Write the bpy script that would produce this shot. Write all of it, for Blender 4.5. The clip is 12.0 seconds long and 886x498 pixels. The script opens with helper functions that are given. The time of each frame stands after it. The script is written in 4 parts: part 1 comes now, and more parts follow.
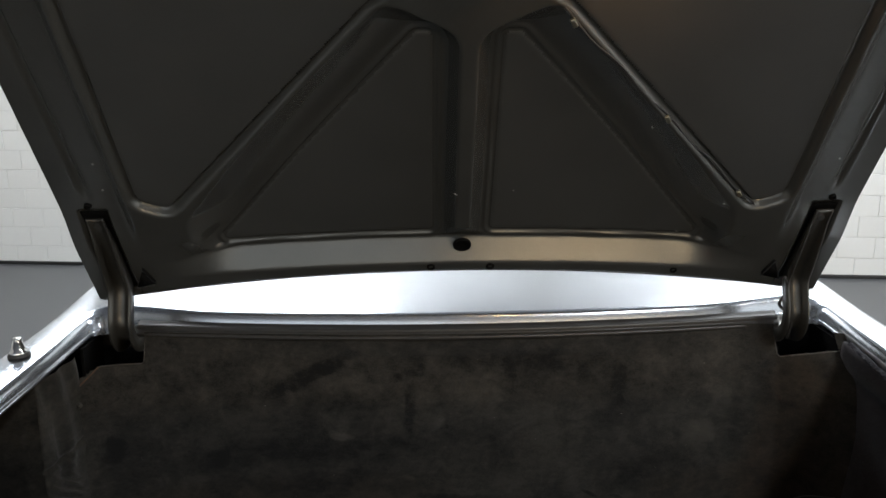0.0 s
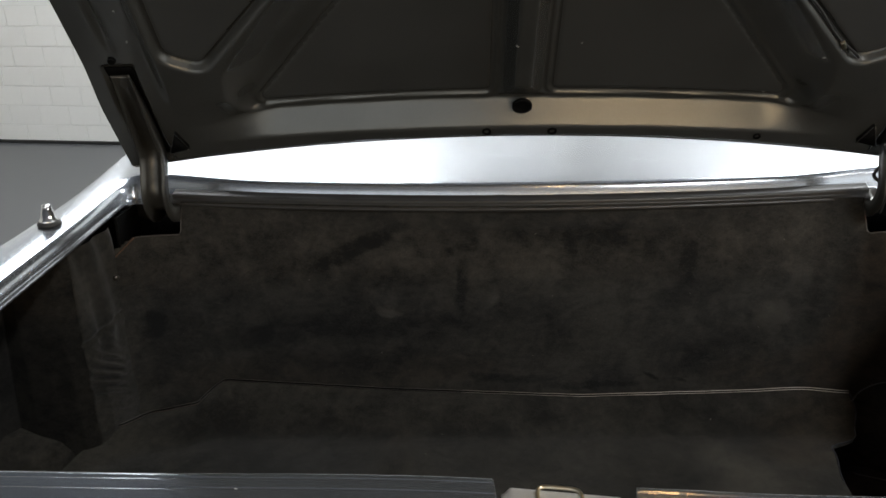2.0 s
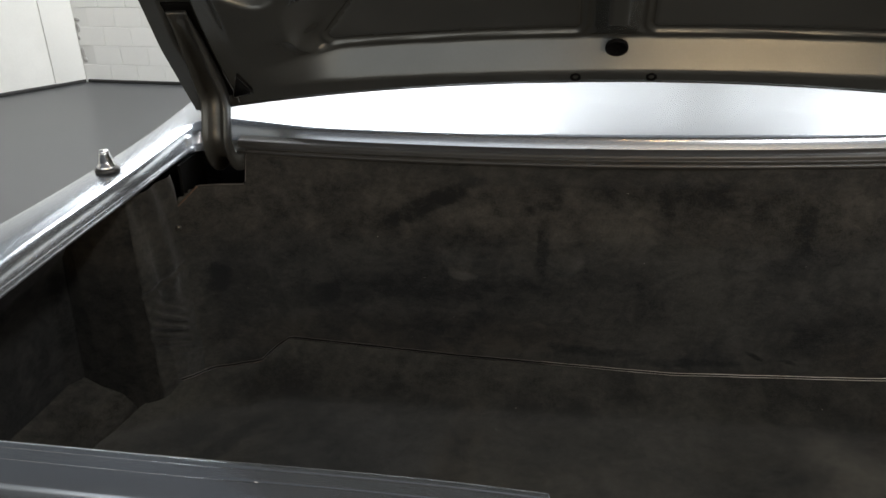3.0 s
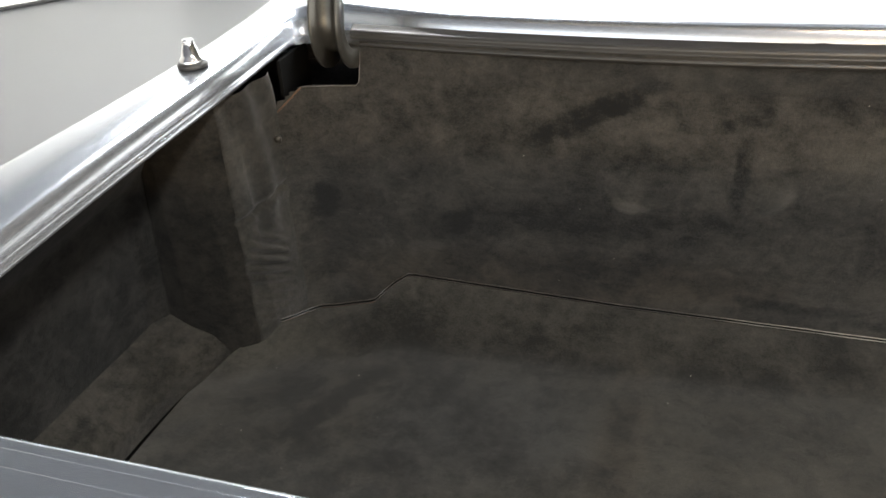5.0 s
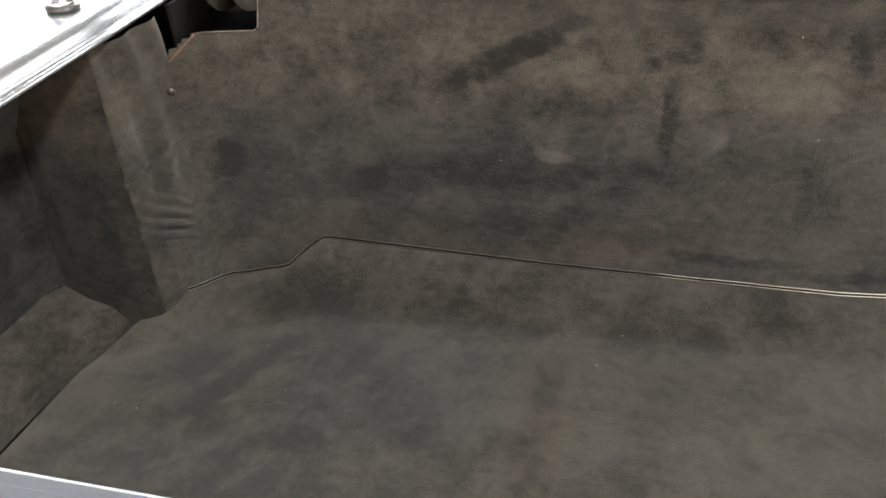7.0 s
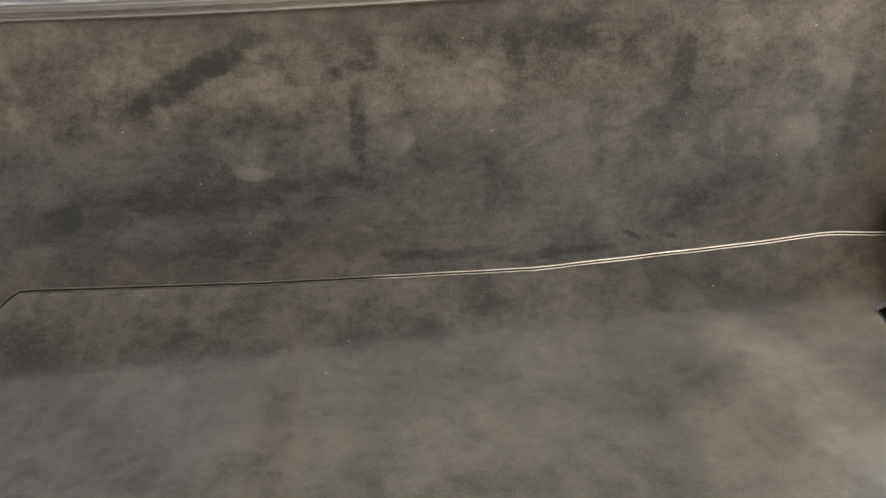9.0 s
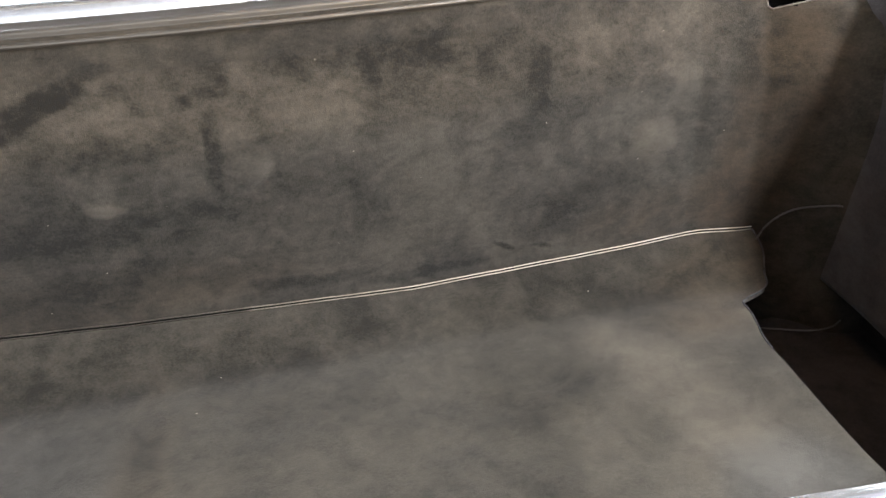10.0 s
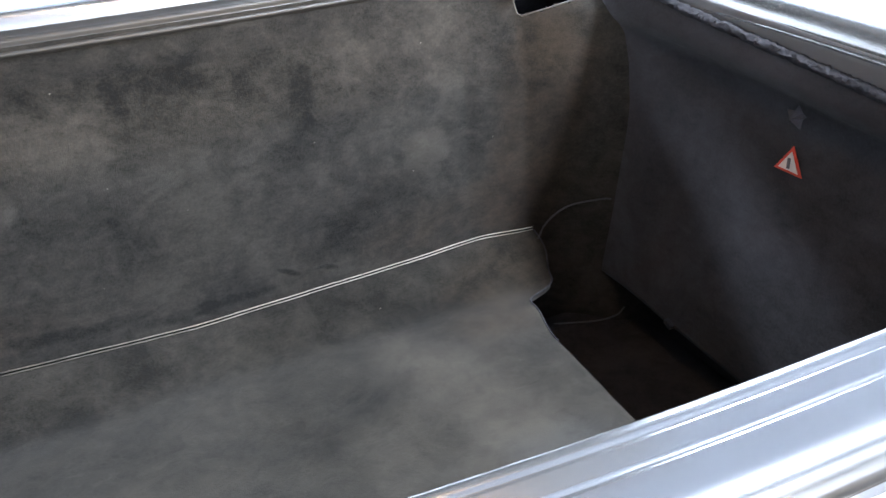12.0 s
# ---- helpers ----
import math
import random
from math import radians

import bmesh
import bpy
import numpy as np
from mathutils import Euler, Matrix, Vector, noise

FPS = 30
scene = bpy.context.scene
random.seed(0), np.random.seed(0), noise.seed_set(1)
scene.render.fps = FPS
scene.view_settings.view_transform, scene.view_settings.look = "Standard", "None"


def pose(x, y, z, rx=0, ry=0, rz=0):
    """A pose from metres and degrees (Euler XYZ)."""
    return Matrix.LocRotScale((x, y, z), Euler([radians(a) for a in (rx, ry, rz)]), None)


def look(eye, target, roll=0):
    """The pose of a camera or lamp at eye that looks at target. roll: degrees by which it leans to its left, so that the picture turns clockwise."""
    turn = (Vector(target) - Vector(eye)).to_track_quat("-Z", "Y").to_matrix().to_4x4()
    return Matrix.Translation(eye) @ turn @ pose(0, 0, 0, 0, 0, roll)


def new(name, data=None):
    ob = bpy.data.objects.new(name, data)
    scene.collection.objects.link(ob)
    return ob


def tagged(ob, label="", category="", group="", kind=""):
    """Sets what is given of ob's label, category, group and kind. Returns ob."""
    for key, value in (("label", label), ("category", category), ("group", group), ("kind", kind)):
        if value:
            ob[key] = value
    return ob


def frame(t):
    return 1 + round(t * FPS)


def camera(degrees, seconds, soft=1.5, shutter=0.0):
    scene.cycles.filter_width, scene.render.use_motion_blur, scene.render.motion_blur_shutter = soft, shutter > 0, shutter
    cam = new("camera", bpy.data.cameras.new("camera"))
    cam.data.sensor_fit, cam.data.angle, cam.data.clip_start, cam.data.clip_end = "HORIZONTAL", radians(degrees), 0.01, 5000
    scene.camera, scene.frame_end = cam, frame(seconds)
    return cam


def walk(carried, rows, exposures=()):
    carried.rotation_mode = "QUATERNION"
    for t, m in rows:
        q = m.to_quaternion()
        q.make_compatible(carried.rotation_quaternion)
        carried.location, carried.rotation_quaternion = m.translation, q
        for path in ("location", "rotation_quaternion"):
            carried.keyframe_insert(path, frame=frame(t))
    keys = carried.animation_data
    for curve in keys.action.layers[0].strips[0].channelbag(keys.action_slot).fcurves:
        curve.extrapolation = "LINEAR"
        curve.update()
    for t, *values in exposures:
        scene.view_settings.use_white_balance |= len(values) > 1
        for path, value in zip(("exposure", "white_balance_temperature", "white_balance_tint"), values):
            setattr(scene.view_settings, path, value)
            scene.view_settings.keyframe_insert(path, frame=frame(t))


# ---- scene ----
cam = camera(57.0, 12.0)
PATH = [
    (0, (-0.055, 0.159, 1.281), (-0.012, 2.107, 0.831), -0.5),
    (0.5, (-0.055, 0.173, 1.267), (-0.02, 2.105, 0.748), -0.6),
    (1, (-0.065, 0.192, 1.253), (-0.035, 2.102, 0.661), -0.5),
    (1.5, (-0.079, 0.214, 1.239), (-0.063, 2.105, 0.588), -0.6),
    (2, (-0.078, 0.251, 1.227), (-0.133, 2.118, 0.512), -1.0),
    (2.5, (-0.064, 0.299, 1.219), (-0.231, 2.134, 0.442), -1.6),
    (3, (-0.05, 0.36, 1.202), (-0.352, 2.154, 0.372), -2.2),
    (3.2, (-0.048, 0.387, 1.194), (-0.4, 2.164, 0.346), -2.4),
    (5, (-0.171, 0.56, 1.122), (-0.661, 2.211, 0.104), -3.8),
    (5.5, (-0.189, 0.593, 1.102), (-0.68, 2.223, 0.051), -3.7),
    (6, (-0.17, 0.621, 1.085), (-0.685, 2.227, 0.01), -4.3),
    (6.5, (-0.143, 0.632, 1.083), (-0.643, 2.227, -0.016), -4.8),
    (6.7, (-0.132, 0.63, 1.075), (-0.614, 2.236, -0.015), -4.7),
    (8.5, (-0.087, 0.595, 1.056), (-0.076, 2.299, 0.009), -2.8),
    (9, (-0.071, 0.602, 1.041), (0.078, 2.319, 0.027), -2.5),
    (9.5, (-0.048, 0.605, 1.033), (0.206, 2.325, 0.043), -2.7),
    (10, (-0.024, 0.609, 1.035), (0.337, 2.311, 0.049), -3.1),
    (10.5, (-0.009, 0.608, 1.032), (0.464, 2.29, 0.058), -3.3),
    (11, (0.01, 0.599, 1.03), (0.585, 2.254, 0.066), -3.7),
    (11.5, (0.019, 0.599, 1.022), (0.693, 2.224, 0.07), -3.5),
    (12, (0.041, 0.596, 1.013), (0.773, 2.204, 0.075), -3.5),
]
walk(cam, [(t, look(eye, target, roll)) for t, eye, target, roll in PATH],
     [(0, -0.5, 6600, 10), (1, -0.58, 6650, 10), (2, -0.58, 6750, 10), (2.6, -0.38, 6800, 10), (3.2, -0.22, 6850, 10), (4.8, 1.0, 6950, 11), (5.5, 1.14, 7000, 11), (6, 1.46, 7000, 12), (6.5, 1.74, 7100, 12), (8.3, 2.2, 7150, 14), (9.5, 2.32, 7050, 14),
      (10, 2.26, 6900, 14), (10.8, 2.17, 6350, 12), (11.5, 2.0, 5950, 12), (12, 1.9, 5800, 12)])

# ---- light ----
world = bpy.data.worlds.new("world")
scene.world = world
world.use_nodes = True
wn = world.node_tree.nodes
sky = wn.new("ShaderNodeTexSky")
sky.sky_type = "NISHITA"
sky.sun_disc = False
sky.sun_elevation, sky.sun_rotation = radians(35), radians(160)
world.node_tree.links.new(sky.outputs[0], wn["Background"].inputs[0])
wn["Background"].inputs[1].default_value = 0.08


def area(name, m, w, h, power, colour=(1, 1, 1)):
    data = bpy.data.lights.new(name, "AREA")
    data.shape, data.size, data.size_y, data.energy, data.color = "RECTANGLE", w, h, power, colour
    ob = new(name, data)
    ob.matrix_world = m
    return ob


# ---- materials ----
def material(name, base, rough=0.5, metal=0.0, vary=0.15, scale=8.0, fine=120.0, bump=0.0, bump_scale=200.0, coat=0.0, sheen=0.0,
             second=None, island=0.0, rough_vary=0.1, spec=0.5):
    m = bpy.data.materials.new(name)
    m.use_nodes = True
    t = m.node_tree
    n, link = t.nodes, t.links.new
    p = n["Principled BSDF"]
    p.inputs["Roughness"].default_value, p.inputs["Metallic"].default_value = rough, metal
    p.inputs["Coat Weight"].default_value, p.inputs["Coat Roughness"].default_value = coat, 0.04
    p.inputs["Sheen Weight"].default_value = sheen
    p.inputs["Specular IOR Level"].default_value = spec
    co = n.new("ShaderNodeTexCoord")
    big, small = n.new("ShaderNodeTexNoise"), n.new("ShaderNodeTexNoise")
    big.inputs["Scale"].default_value, small.inputs["Scale"].default_value = scale, fine
    big.inputs["Detail"].default_value, small.inputs["Detail"].default_value = 4, 3
    for x in (big, small):
        link(co.outputs["Object"], x.inputs["Vector"])
    mixv = n.new("ShaderNodeMath")
    mixv.operation = "MULTIPLY_ADD"
    link(small.outputs[0], mixv.inputs[0])
    mixv.inputs[1].default_value = 0.35
    link(big.outputs[0], mixv.inputs[2])
    ramp = n.new("ShaderNodeMapRange")
    ramp.inputs[1].default_value, ramp.inputs[2].default_value = 0.4, 0.95
    link(mixv.outputs[0], ramp.inputs[0])
    col = n.new("ShaderNodeMix")
    col.data_type = "RGBA"
    a = tuple(c * (1 - vary) for c in base)
    b = second or tuple(min(1, c * (1 + vary)) for c in base)
    col.inputs[6].default_value, col.inputs[7].default_value = (*a, 1), (*b, 1)
    link(ramp.outputs[0], col.inputs[0])
    out = col.outputs[2]
    if island:
        info = n.new("ShaderNodeObjectInfo")
        hsv = n.new("ShaderNodeHueSaturation")
        mr = n.new("ShaderNodeMapRange")
        mr.inputs[3].default_value, mr.inputs[4].default_value = 1 - island, 1 + island
        link(info.outputs["Random"], mr.inputs[0])
        link(mr.outputs[0], hsv.inputs["Value"])
        link(out, hsv.inputs["Color"])
        out = hsv.outputs[0]
    link(out, p.inputs["Base Color"])
    rr = n.new("ShaderNodeMapRange")
    rr.inputs[3].default_value, rr.inputs[4].default_value = max(0.02, rough * (1 - rough_vary)), min(1, rough * (1 + rough_vary))
    link(big.outputs[0], rr.inputs[0])
    link(rr.outputs[0], p.inputs["Roughness"])
    if bump:
        bn = n.new("ShaderNodeTexNoise")
        bn.inputs["Scale"].default_value = bump_scale
        bn.inputs["Detail"].default_value = 3
        link(co.outputs["Object"], bn.inputs["Vector"])
        bp = n.new("ShaderNodeBump")
        bp.inputs["Strength"].default_value, bp.inputs["Distance"].default_value = bump, 0.002
        link(bn.outputs[0], bp.inputs["Height"])
        link(bp.outputs[0], p.inputs["Normal"])
    return m


PAINT = material("silver_paint", (0.455, 0.482, 0.520), 0.25, 0.9, 0.0, 3, 300, coat=0.3, rough_vary=0.0)
SILL_PAINT = material("satin_sill_paint", (0.30, 0.325, 0.355), 0.20, 0.85, 0.04, 12, 200, coat=0.1, rough_vary=0.0)
LID_PAINT = material("lid_inner_paint", (0.078, 0.080, 0.076), 0.25, 0.5, 0.12, 9, 300, bump=0.04, bump_scale=500)
LID_FELT = material("lid_felt", (0.040, 0.0415, 0.040), 0.6, 0, 0.12, 12, 400, bump=0.1, bump_scale=900)


def suede(name, dark, light, marks=(), axes=(0, 2), scale=6.0, lo=0.36, hi=0.66, sheen=0.12, tints=()):
    """Brushed suede carpet: cloudy nap, short strokes, fine grain, and rubbed marks and darker bands of
    (centre a, centre b, half length, half width, degrees, lighter or darker) in the plane of the two axes."""
    m = bpy.data.materials.new(name)
    m.use_nodes = True
    t = m.node_tree
    n, link = t.nodes, t.links.new
    p = n["Principled BSDF"]
    p.inputs["Roughness"].default_value, p.inputs["Specular IOR Level"].default_value = 0.95, 0.15
    p.inputs["Sheen Weight"].default_value, p.inputs["Sheen Roughness"].default_value = sheen, 0.6
    co = n.new("ShaderNodeTexCoord")

    def tex(sc, detail, stretch=(1, 1, 1), distort=0.0, rough=0.55):
        mp = n.new("ShaderNodeMapping")
        mp.inputs["Scale"].default_value = stretch
        link(co.outputs["Object"], mp.inputs["Vector"])
        x = n.new("ShaderNodeTexNoise")
        x.inputs["Scale"].default_value, x.inputs["Detail"].default_value = sc, detail
        x.inputs["Distortion"].default_value, x.inputs["Roughness"].default_value = distort, rough
        link(mp.outputs[0], x.inputs["Vector"])
        return x

    def math2(op, a, b, c=None):
        x = n.new("ShaderNodeMath")
        x.operation = op
        for i, v in enumerate((a, b, c)):
            if v is None:
                continue
            if isinstance(v, (int, float)):
                x.inputs[i].default_value = v
            else:
                link(v, x.inputs[i])
        return x.outputs[0]

    cloud = tex(scale, 6, (1, 1, 1.05), 0.6, 0.6).outputs[0]
    stroke = tex(scale * 3.0, 5, (1, 1, 1.1), 0.7, 0.6).outputs[0]
    grain = tex(420, 3, rough=0.7).outputs[0]
    v = math2("MULTIPLY_ADD", stroke, 0.45, math2("MULTIPLY", cloud, 0.55))
    fuzz = tex(95, 4, (0.8, 0.8, 1.6), 0.3, 0.7).outputs[0]
    weave = tex(45, 5, (0.7, 0.7, 1.5) if axes[1] == 2 else (0.8, 1.5, 1), 0.4, 0.72).outputs[0]
    r = n.new("ShaderNodeMapRange")
    r.interpolation_type = "SMOOTHSTEP"
    r.inputs[1].default_value, r.inputs[2].default_value = lo, hi
    link(v, r.inputs[0])
    val = math2("MULTIPLY_ADD", grain, 1.5, math2("ADD", r.outputs[0], -0.75))
    val = math2("MULTIPLY_ADD", fuzz, 1.25, math2("ADD", val, -0.625))
    val = math2("MULTIPLY_ADD", weave, 0.9, math2("ADD", val, -0.45))
    local = []
    if marks or tints:
        wob = tex(26, 3)
        sep = n.new("ShaderNodeSeparateXYZ")
        add = n.new("ShaderNodeVectorMath")
        add.operation = "MULTIPLY_ADD"
        link(wob.outputs["Color"], add.inputs[0])
        add.inputs[1].default_value = (0.022, 0.022, 0.022)
        link(co.outputs["Object"], add.inputs[2])
        link(add.outputs[0], sep.inputs[0])
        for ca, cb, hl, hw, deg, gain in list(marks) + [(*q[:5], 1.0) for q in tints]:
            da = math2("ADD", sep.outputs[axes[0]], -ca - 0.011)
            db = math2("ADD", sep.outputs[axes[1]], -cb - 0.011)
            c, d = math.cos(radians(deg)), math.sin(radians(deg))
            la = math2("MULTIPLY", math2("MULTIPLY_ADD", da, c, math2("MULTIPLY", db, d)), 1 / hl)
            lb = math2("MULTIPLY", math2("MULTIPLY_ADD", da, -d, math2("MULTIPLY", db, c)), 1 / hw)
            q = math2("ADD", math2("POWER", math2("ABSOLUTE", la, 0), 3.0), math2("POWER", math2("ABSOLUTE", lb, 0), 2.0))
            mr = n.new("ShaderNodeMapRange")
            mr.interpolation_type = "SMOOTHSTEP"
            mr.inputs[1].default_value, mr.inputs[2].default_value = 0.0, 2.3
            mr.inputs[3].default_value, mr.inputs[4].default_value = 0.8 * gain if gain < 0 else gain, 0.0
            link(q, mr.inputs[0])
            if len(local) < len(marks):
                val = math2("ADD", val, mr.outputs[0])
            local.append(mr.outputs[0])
    col = n.new("ShaderNodeMix")
    col.data_type = "RGBA"
    col.inputs[6].default_value, col.inputs[7].default_value = (*dark, 1), (*light, 1)
    col.clamp_factor = False
    cl = n.new("ShaderNodeClamp")
    cl.inputs[1].default_value, cl.inputs[2].default_value = -0.4, 2.2
    link(val, cl.inputs[0])
    link(cl.outputs[0], col.inputs[0])
    shade = col.outputs[2]
    # Tints multiply the colour; one of them is a painted shade edge.
    for q, soft in zip(tints, local[len(marks):]):
        tint_mix = n.new("ShaderNodeMix")
        tint_mix.data_type, tint_mix.blend_type = "RGBA", "MULTIPLY"
        tint_mix.inputs[7].default_value = (*q[5], 1)
        link(soft, tint_mix.inputs[0])
        link(shade, tint_mix.inputs[6])
        shade = tint_mix.outputs[2]
    link(shade, p.inputs["Base Color"])
    bp = n.new("ShaderNodeBump")
    bp.inputs["Strength"].default_value, bp.inputs["Distance"].default_value = 0.4, 0.0015
    link(tex(900, 4).outputs[0], bp.inputs["Height"])
    link(bp.outputs[0], p.inputs["Normal"])
    return m


CARPET = suede("dark_suede_carpet", (0.0098, 0.0088, 0.0072), (0.0310, 0.0280, 0.0230), [
    (-0.245, 0.790, 0.075, 0.011, 24, -0.85), (-0.165, 0.798, 0.012, 0.009, -20, -0.7), (-0.084, 0.728, 0.045, 0.008, 86, -0.8),
    (-0.095, 0.784, 0.022, 0.006, 25, -0.55), (-0.196, 0.687, 0.016, 0.006, -3, 1.2), (-0.052, 0.714, 0.020, 0.014, -15, 0.7), (-0.20, 0.665, 0.17, 0.022, 2, -0.45), (-0.17, 0.745, 0.07, 0.012, 4, -0.4), (0.06, 0.66, 0.05, 0.03, 20, -0.25), (-0.33, 0.76, 0.05, 0.02, 30, -0.4), (0.30, 0.62, 0.09, 0.025, 5, -0.3), (0.02, 0.77, 0.05, 0.03, 0, 0.3), (0.12, 0.70, 0.06, 0.03, 10, 0.3),
    (-0.562, 0.672, 0.022, 0.016, 70, -0.9), (0.388, 0.684, 0.024, 0.019, 0, 1.1), (0.05, 0.812, 0.07, 0.018, 5, -0.5),
    (-0.01, 0.574, 0.06, 0.007, -4, -0.8), (0.256, 0.767, 0.035, 0.012, 80, -0.5), (-0.36, 0.655, 0.09, 0.02, 5, -0.6),
    (0.214, 0.578, 0.012, 0.003, -30, -1.2), (0.254, 0.570, 0.012, 0.0025, -8, -0.9), (0.11, 0.560, 0.07, 0.006, 2, -0.7), (0.13, 0.80, 0.08, 0.02, 4, -0.5),
    (0.20, 0.725, 0.02, 0.014, 70, 0.45), (-0.42, 0.72, 0.04, 0.03, 20, -0.3), (-0.42, 0.79, 0.08, 0.018, 8, -0.25), (-0.20, 0.60, 0.10, 0.02, 3, -0.45), (-0.075, 0.795, 0.018, 0.006, 20, -0.6)],
    # The first tint paints the brown edge of the shade in the right-hand corner.
    scale=10, tints=[(0.515, 0.680, 0.15, 0.040, 79, (0.88, 0.68, 0.50)), (0.42, 0.590, 0.11, 0.03, 8, (1.0, 0.88, 0.77)), (-0.30, 0.58, 0.25, 0.03, 2, (1.0, 0.9, 0.8))])
CARPET_FLOOR = suede("dark_floor_carpet", (0.0116, 0.0105, 0.0084), (0.0297, 0.0272, 0.0219), [
    (-0.34, 1.20, 0.12, 0.07, 25, -0.25), (-0.50, 1.12, 0.20, 0.11, 62, -0.4), (-0.40, 0.98, 0.20, 0.09, 10, -0.3), (-0.185, 1.19, 0.10, 0.014, 85, -0.5), (0.325, 1.16, 0.13, 0.034, -76, 1.0), (0.29, 1.06, 0.12, 0.07, -40, 0.5), (0.35, 1.05, 0.07, 0.05, -60, 0.4), (-0.403, 1.283, 0.05, 0.02, 15, -0.2), (-0.50, 1.20, 0.07, 0.012, 60, -0.7), (0.226, 1.211, 0.03, 0.015, 10, -0.5),
    # The last mark is a long darker band along the turned-up front edge.
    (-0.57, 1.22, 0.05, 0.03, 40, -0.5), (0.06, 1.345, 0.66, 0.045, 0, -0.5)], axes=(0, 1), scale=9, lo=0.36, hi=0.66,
    tints=[(-0.33, 1.20, 0.11, 0.08, 10, (0.88, 0.94, 1.08)), (-0.185, 1.18, 0.14, 0.022, 86, (1.0, 0.94, 0.88)), (0.44, 1.31, 0.09, 0.05, 30, (1.0, 0.86, 0.72)), (0.36, 1.03, 0.06, 0.05, 0, (0.85, 0.92, 1.05))])
CARPET_DARK = suede("black_side_carpet", (0.0200, 0.0200, 0.0235), (0.0390, 0.0388, 0.0455), scale=7, sheen=0.08)
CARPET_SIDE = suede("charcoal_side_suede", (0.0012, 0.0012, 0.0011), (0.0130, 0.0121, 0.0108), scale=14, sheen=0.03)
# Post suede in two tones: the lit face, then a darker shaded copy.
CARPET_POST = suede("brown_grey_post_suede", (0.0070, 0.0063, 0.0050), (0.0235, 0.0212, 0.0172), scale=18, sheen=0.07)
CARPET_POST_SHADED = suede("shaded_post_suede", (0.0035, 0.0031, 0.0025), (0.0150, 0.0131, 0.0105), scale=16, sheen=0.025)
FRAY = material("frayed_grey_felt", (0.046, 0.047, 0.054), 0.95, 0, 0.6, 90, 500, bump=0.8, bump_scale=700, spec=0.1)


TUFT = material("torn_carpet_backing", (0.085, 0.085, 0.095), 0.9, 0, 0.3, 80, 400, spec=0.1)


def worn_binding():
    """Edge binding, dark brown where it is whole and pale where the cover is rubbed off along one half."""
    m = material("worn_binding", (0.032, 0.027, 0.022), 0.38, 0, 0.4, 30, 200, spec=0.7)
    n, link = m.node_tree.nodes, m.node_tree.links.new
    co, sep, wob = n.new("ShaderNodeTexCoord"), n.new("ShaderNodeSeparateXYZ"), n.new("ShaderNodeTexNoise")
    wob.inputs["Scale"].default_value = 22
    link(co.outputs["Object"], sep.inputs[0])
    link(co.outputs["Object"], wob.inputs["Vector"])
    add, mr, mix = n.new("ShaderNodeMath"), n.new("ShaderNodeMapRange"), n.new("ShaderNodeMix")
    add.operation = "MULTIPLY_ADD"
    add.inputs[1].default_value = 0.35
    link(wob.outputs[0], add.inputs[0])
    link(sep.outputs[0], add.inputs[2])
    mr.inputs[1].default_value, mr.inputs[2].default_value = 0.10, 0.34
    link(add.outputs[0], mr.inputs[0])
    mix.data_type = "RGBA"
    mix.inputs[7].default_value = (0.36, 0.32, 0.26, 1)
    link(mr.outputs[0], mix.inputs[0])
    p = n["Principled BSDF"]
    link(p.inputs["Base Color"].links[0].from_socket, mix.inputs[6])
    link(mix.outputs[2], p.inputs["Base Color"])
    return m


BINDING = worn_binding()
CARPET_WELL = suede("black_well_carpet", (0.0170, 0.0166, 0.0185), (0.0330, 0.0322, 0.0360), scale=7, sheen=0.02)
FLANGE = material("grey_flange_paint", (0.10, 0.10, 0.105), 0.4, 0.2, 0.15, 14, 200)
RUBBER = material("black_rubber", (0.022, 0.022, 0.022), 0.45, 0, 0.2, 30, 300)
CHROME = material("chrome", (0.8, 0.8, 0.8), 0.08, 1.0, 0.03, 20, 300)
STEEL = material("hinge_steel", (0.052, 0.050, 0.044), 0.3, 0.55, 0.3, 25, 300)
ZINC = material("zinc_latch", (0.55, 0.5, 0.38), 0.3, 1.0, 0.2, 60, 400)
SILL_CHIP = material("bare_chip", (0.55, 0.55, 0.53), 0.6, 0, 0.2, 60, 300)
SCUFF = material("grey_scuff", (0.42, 0.41, 0.40), 0.7, 0, 0.35, 40, 200)
CHIP = material("chipped_primer", (0.20, 0.20, 0.19), 0.6, 0, 0.3, 60, 300)
CABLE = material("grey_cable", (0.05, 0.052, 0.06), 0.45, 0, 0.3, 30, 200)
CUT = material("cut_board_edge", (0.05, 0.045, 0.038), 0.6, 0, 0.4, 40, 200)
SEAL = material("grey_rubber_seal", (0.024, 0.023, 0.021), 0.42, 0, 0.15, 20, 300)
# Near-black that puts the dark of holes, slots and gaps into colour.
VOID = material("painted_cavity_dark", (0.005, 0.005, 0.005), 0.95, 0, 0.2, 10, 100, spec=0.03)
RUST = material("rusty_edge", (0.06, 0.03, 0.013), 0.8, 0, 0.5, 60, 400)
WALL_PAINT = material("white_wall_paint", (0.78, 0.78, 0.76), 0.55, 0, 0.03, 3, 60, bump=0.15, bump_scale=60, island=0.015)
JOINT = material("painted_joint", (0.72, 0.72, 0.70), 0.7, 0, 0.06, 5, 90)
FLOOR = material("grey_floor_coating", (0.065, 0.067, 0.071), 0.35, 0, 0.1, 1.2, 40, bump=0.03, bump_scale=90)
CEIL = material("grey_ceiling", (0.23, 0.255, 0.30), 0.8, 0, 0.03, 2, 40)
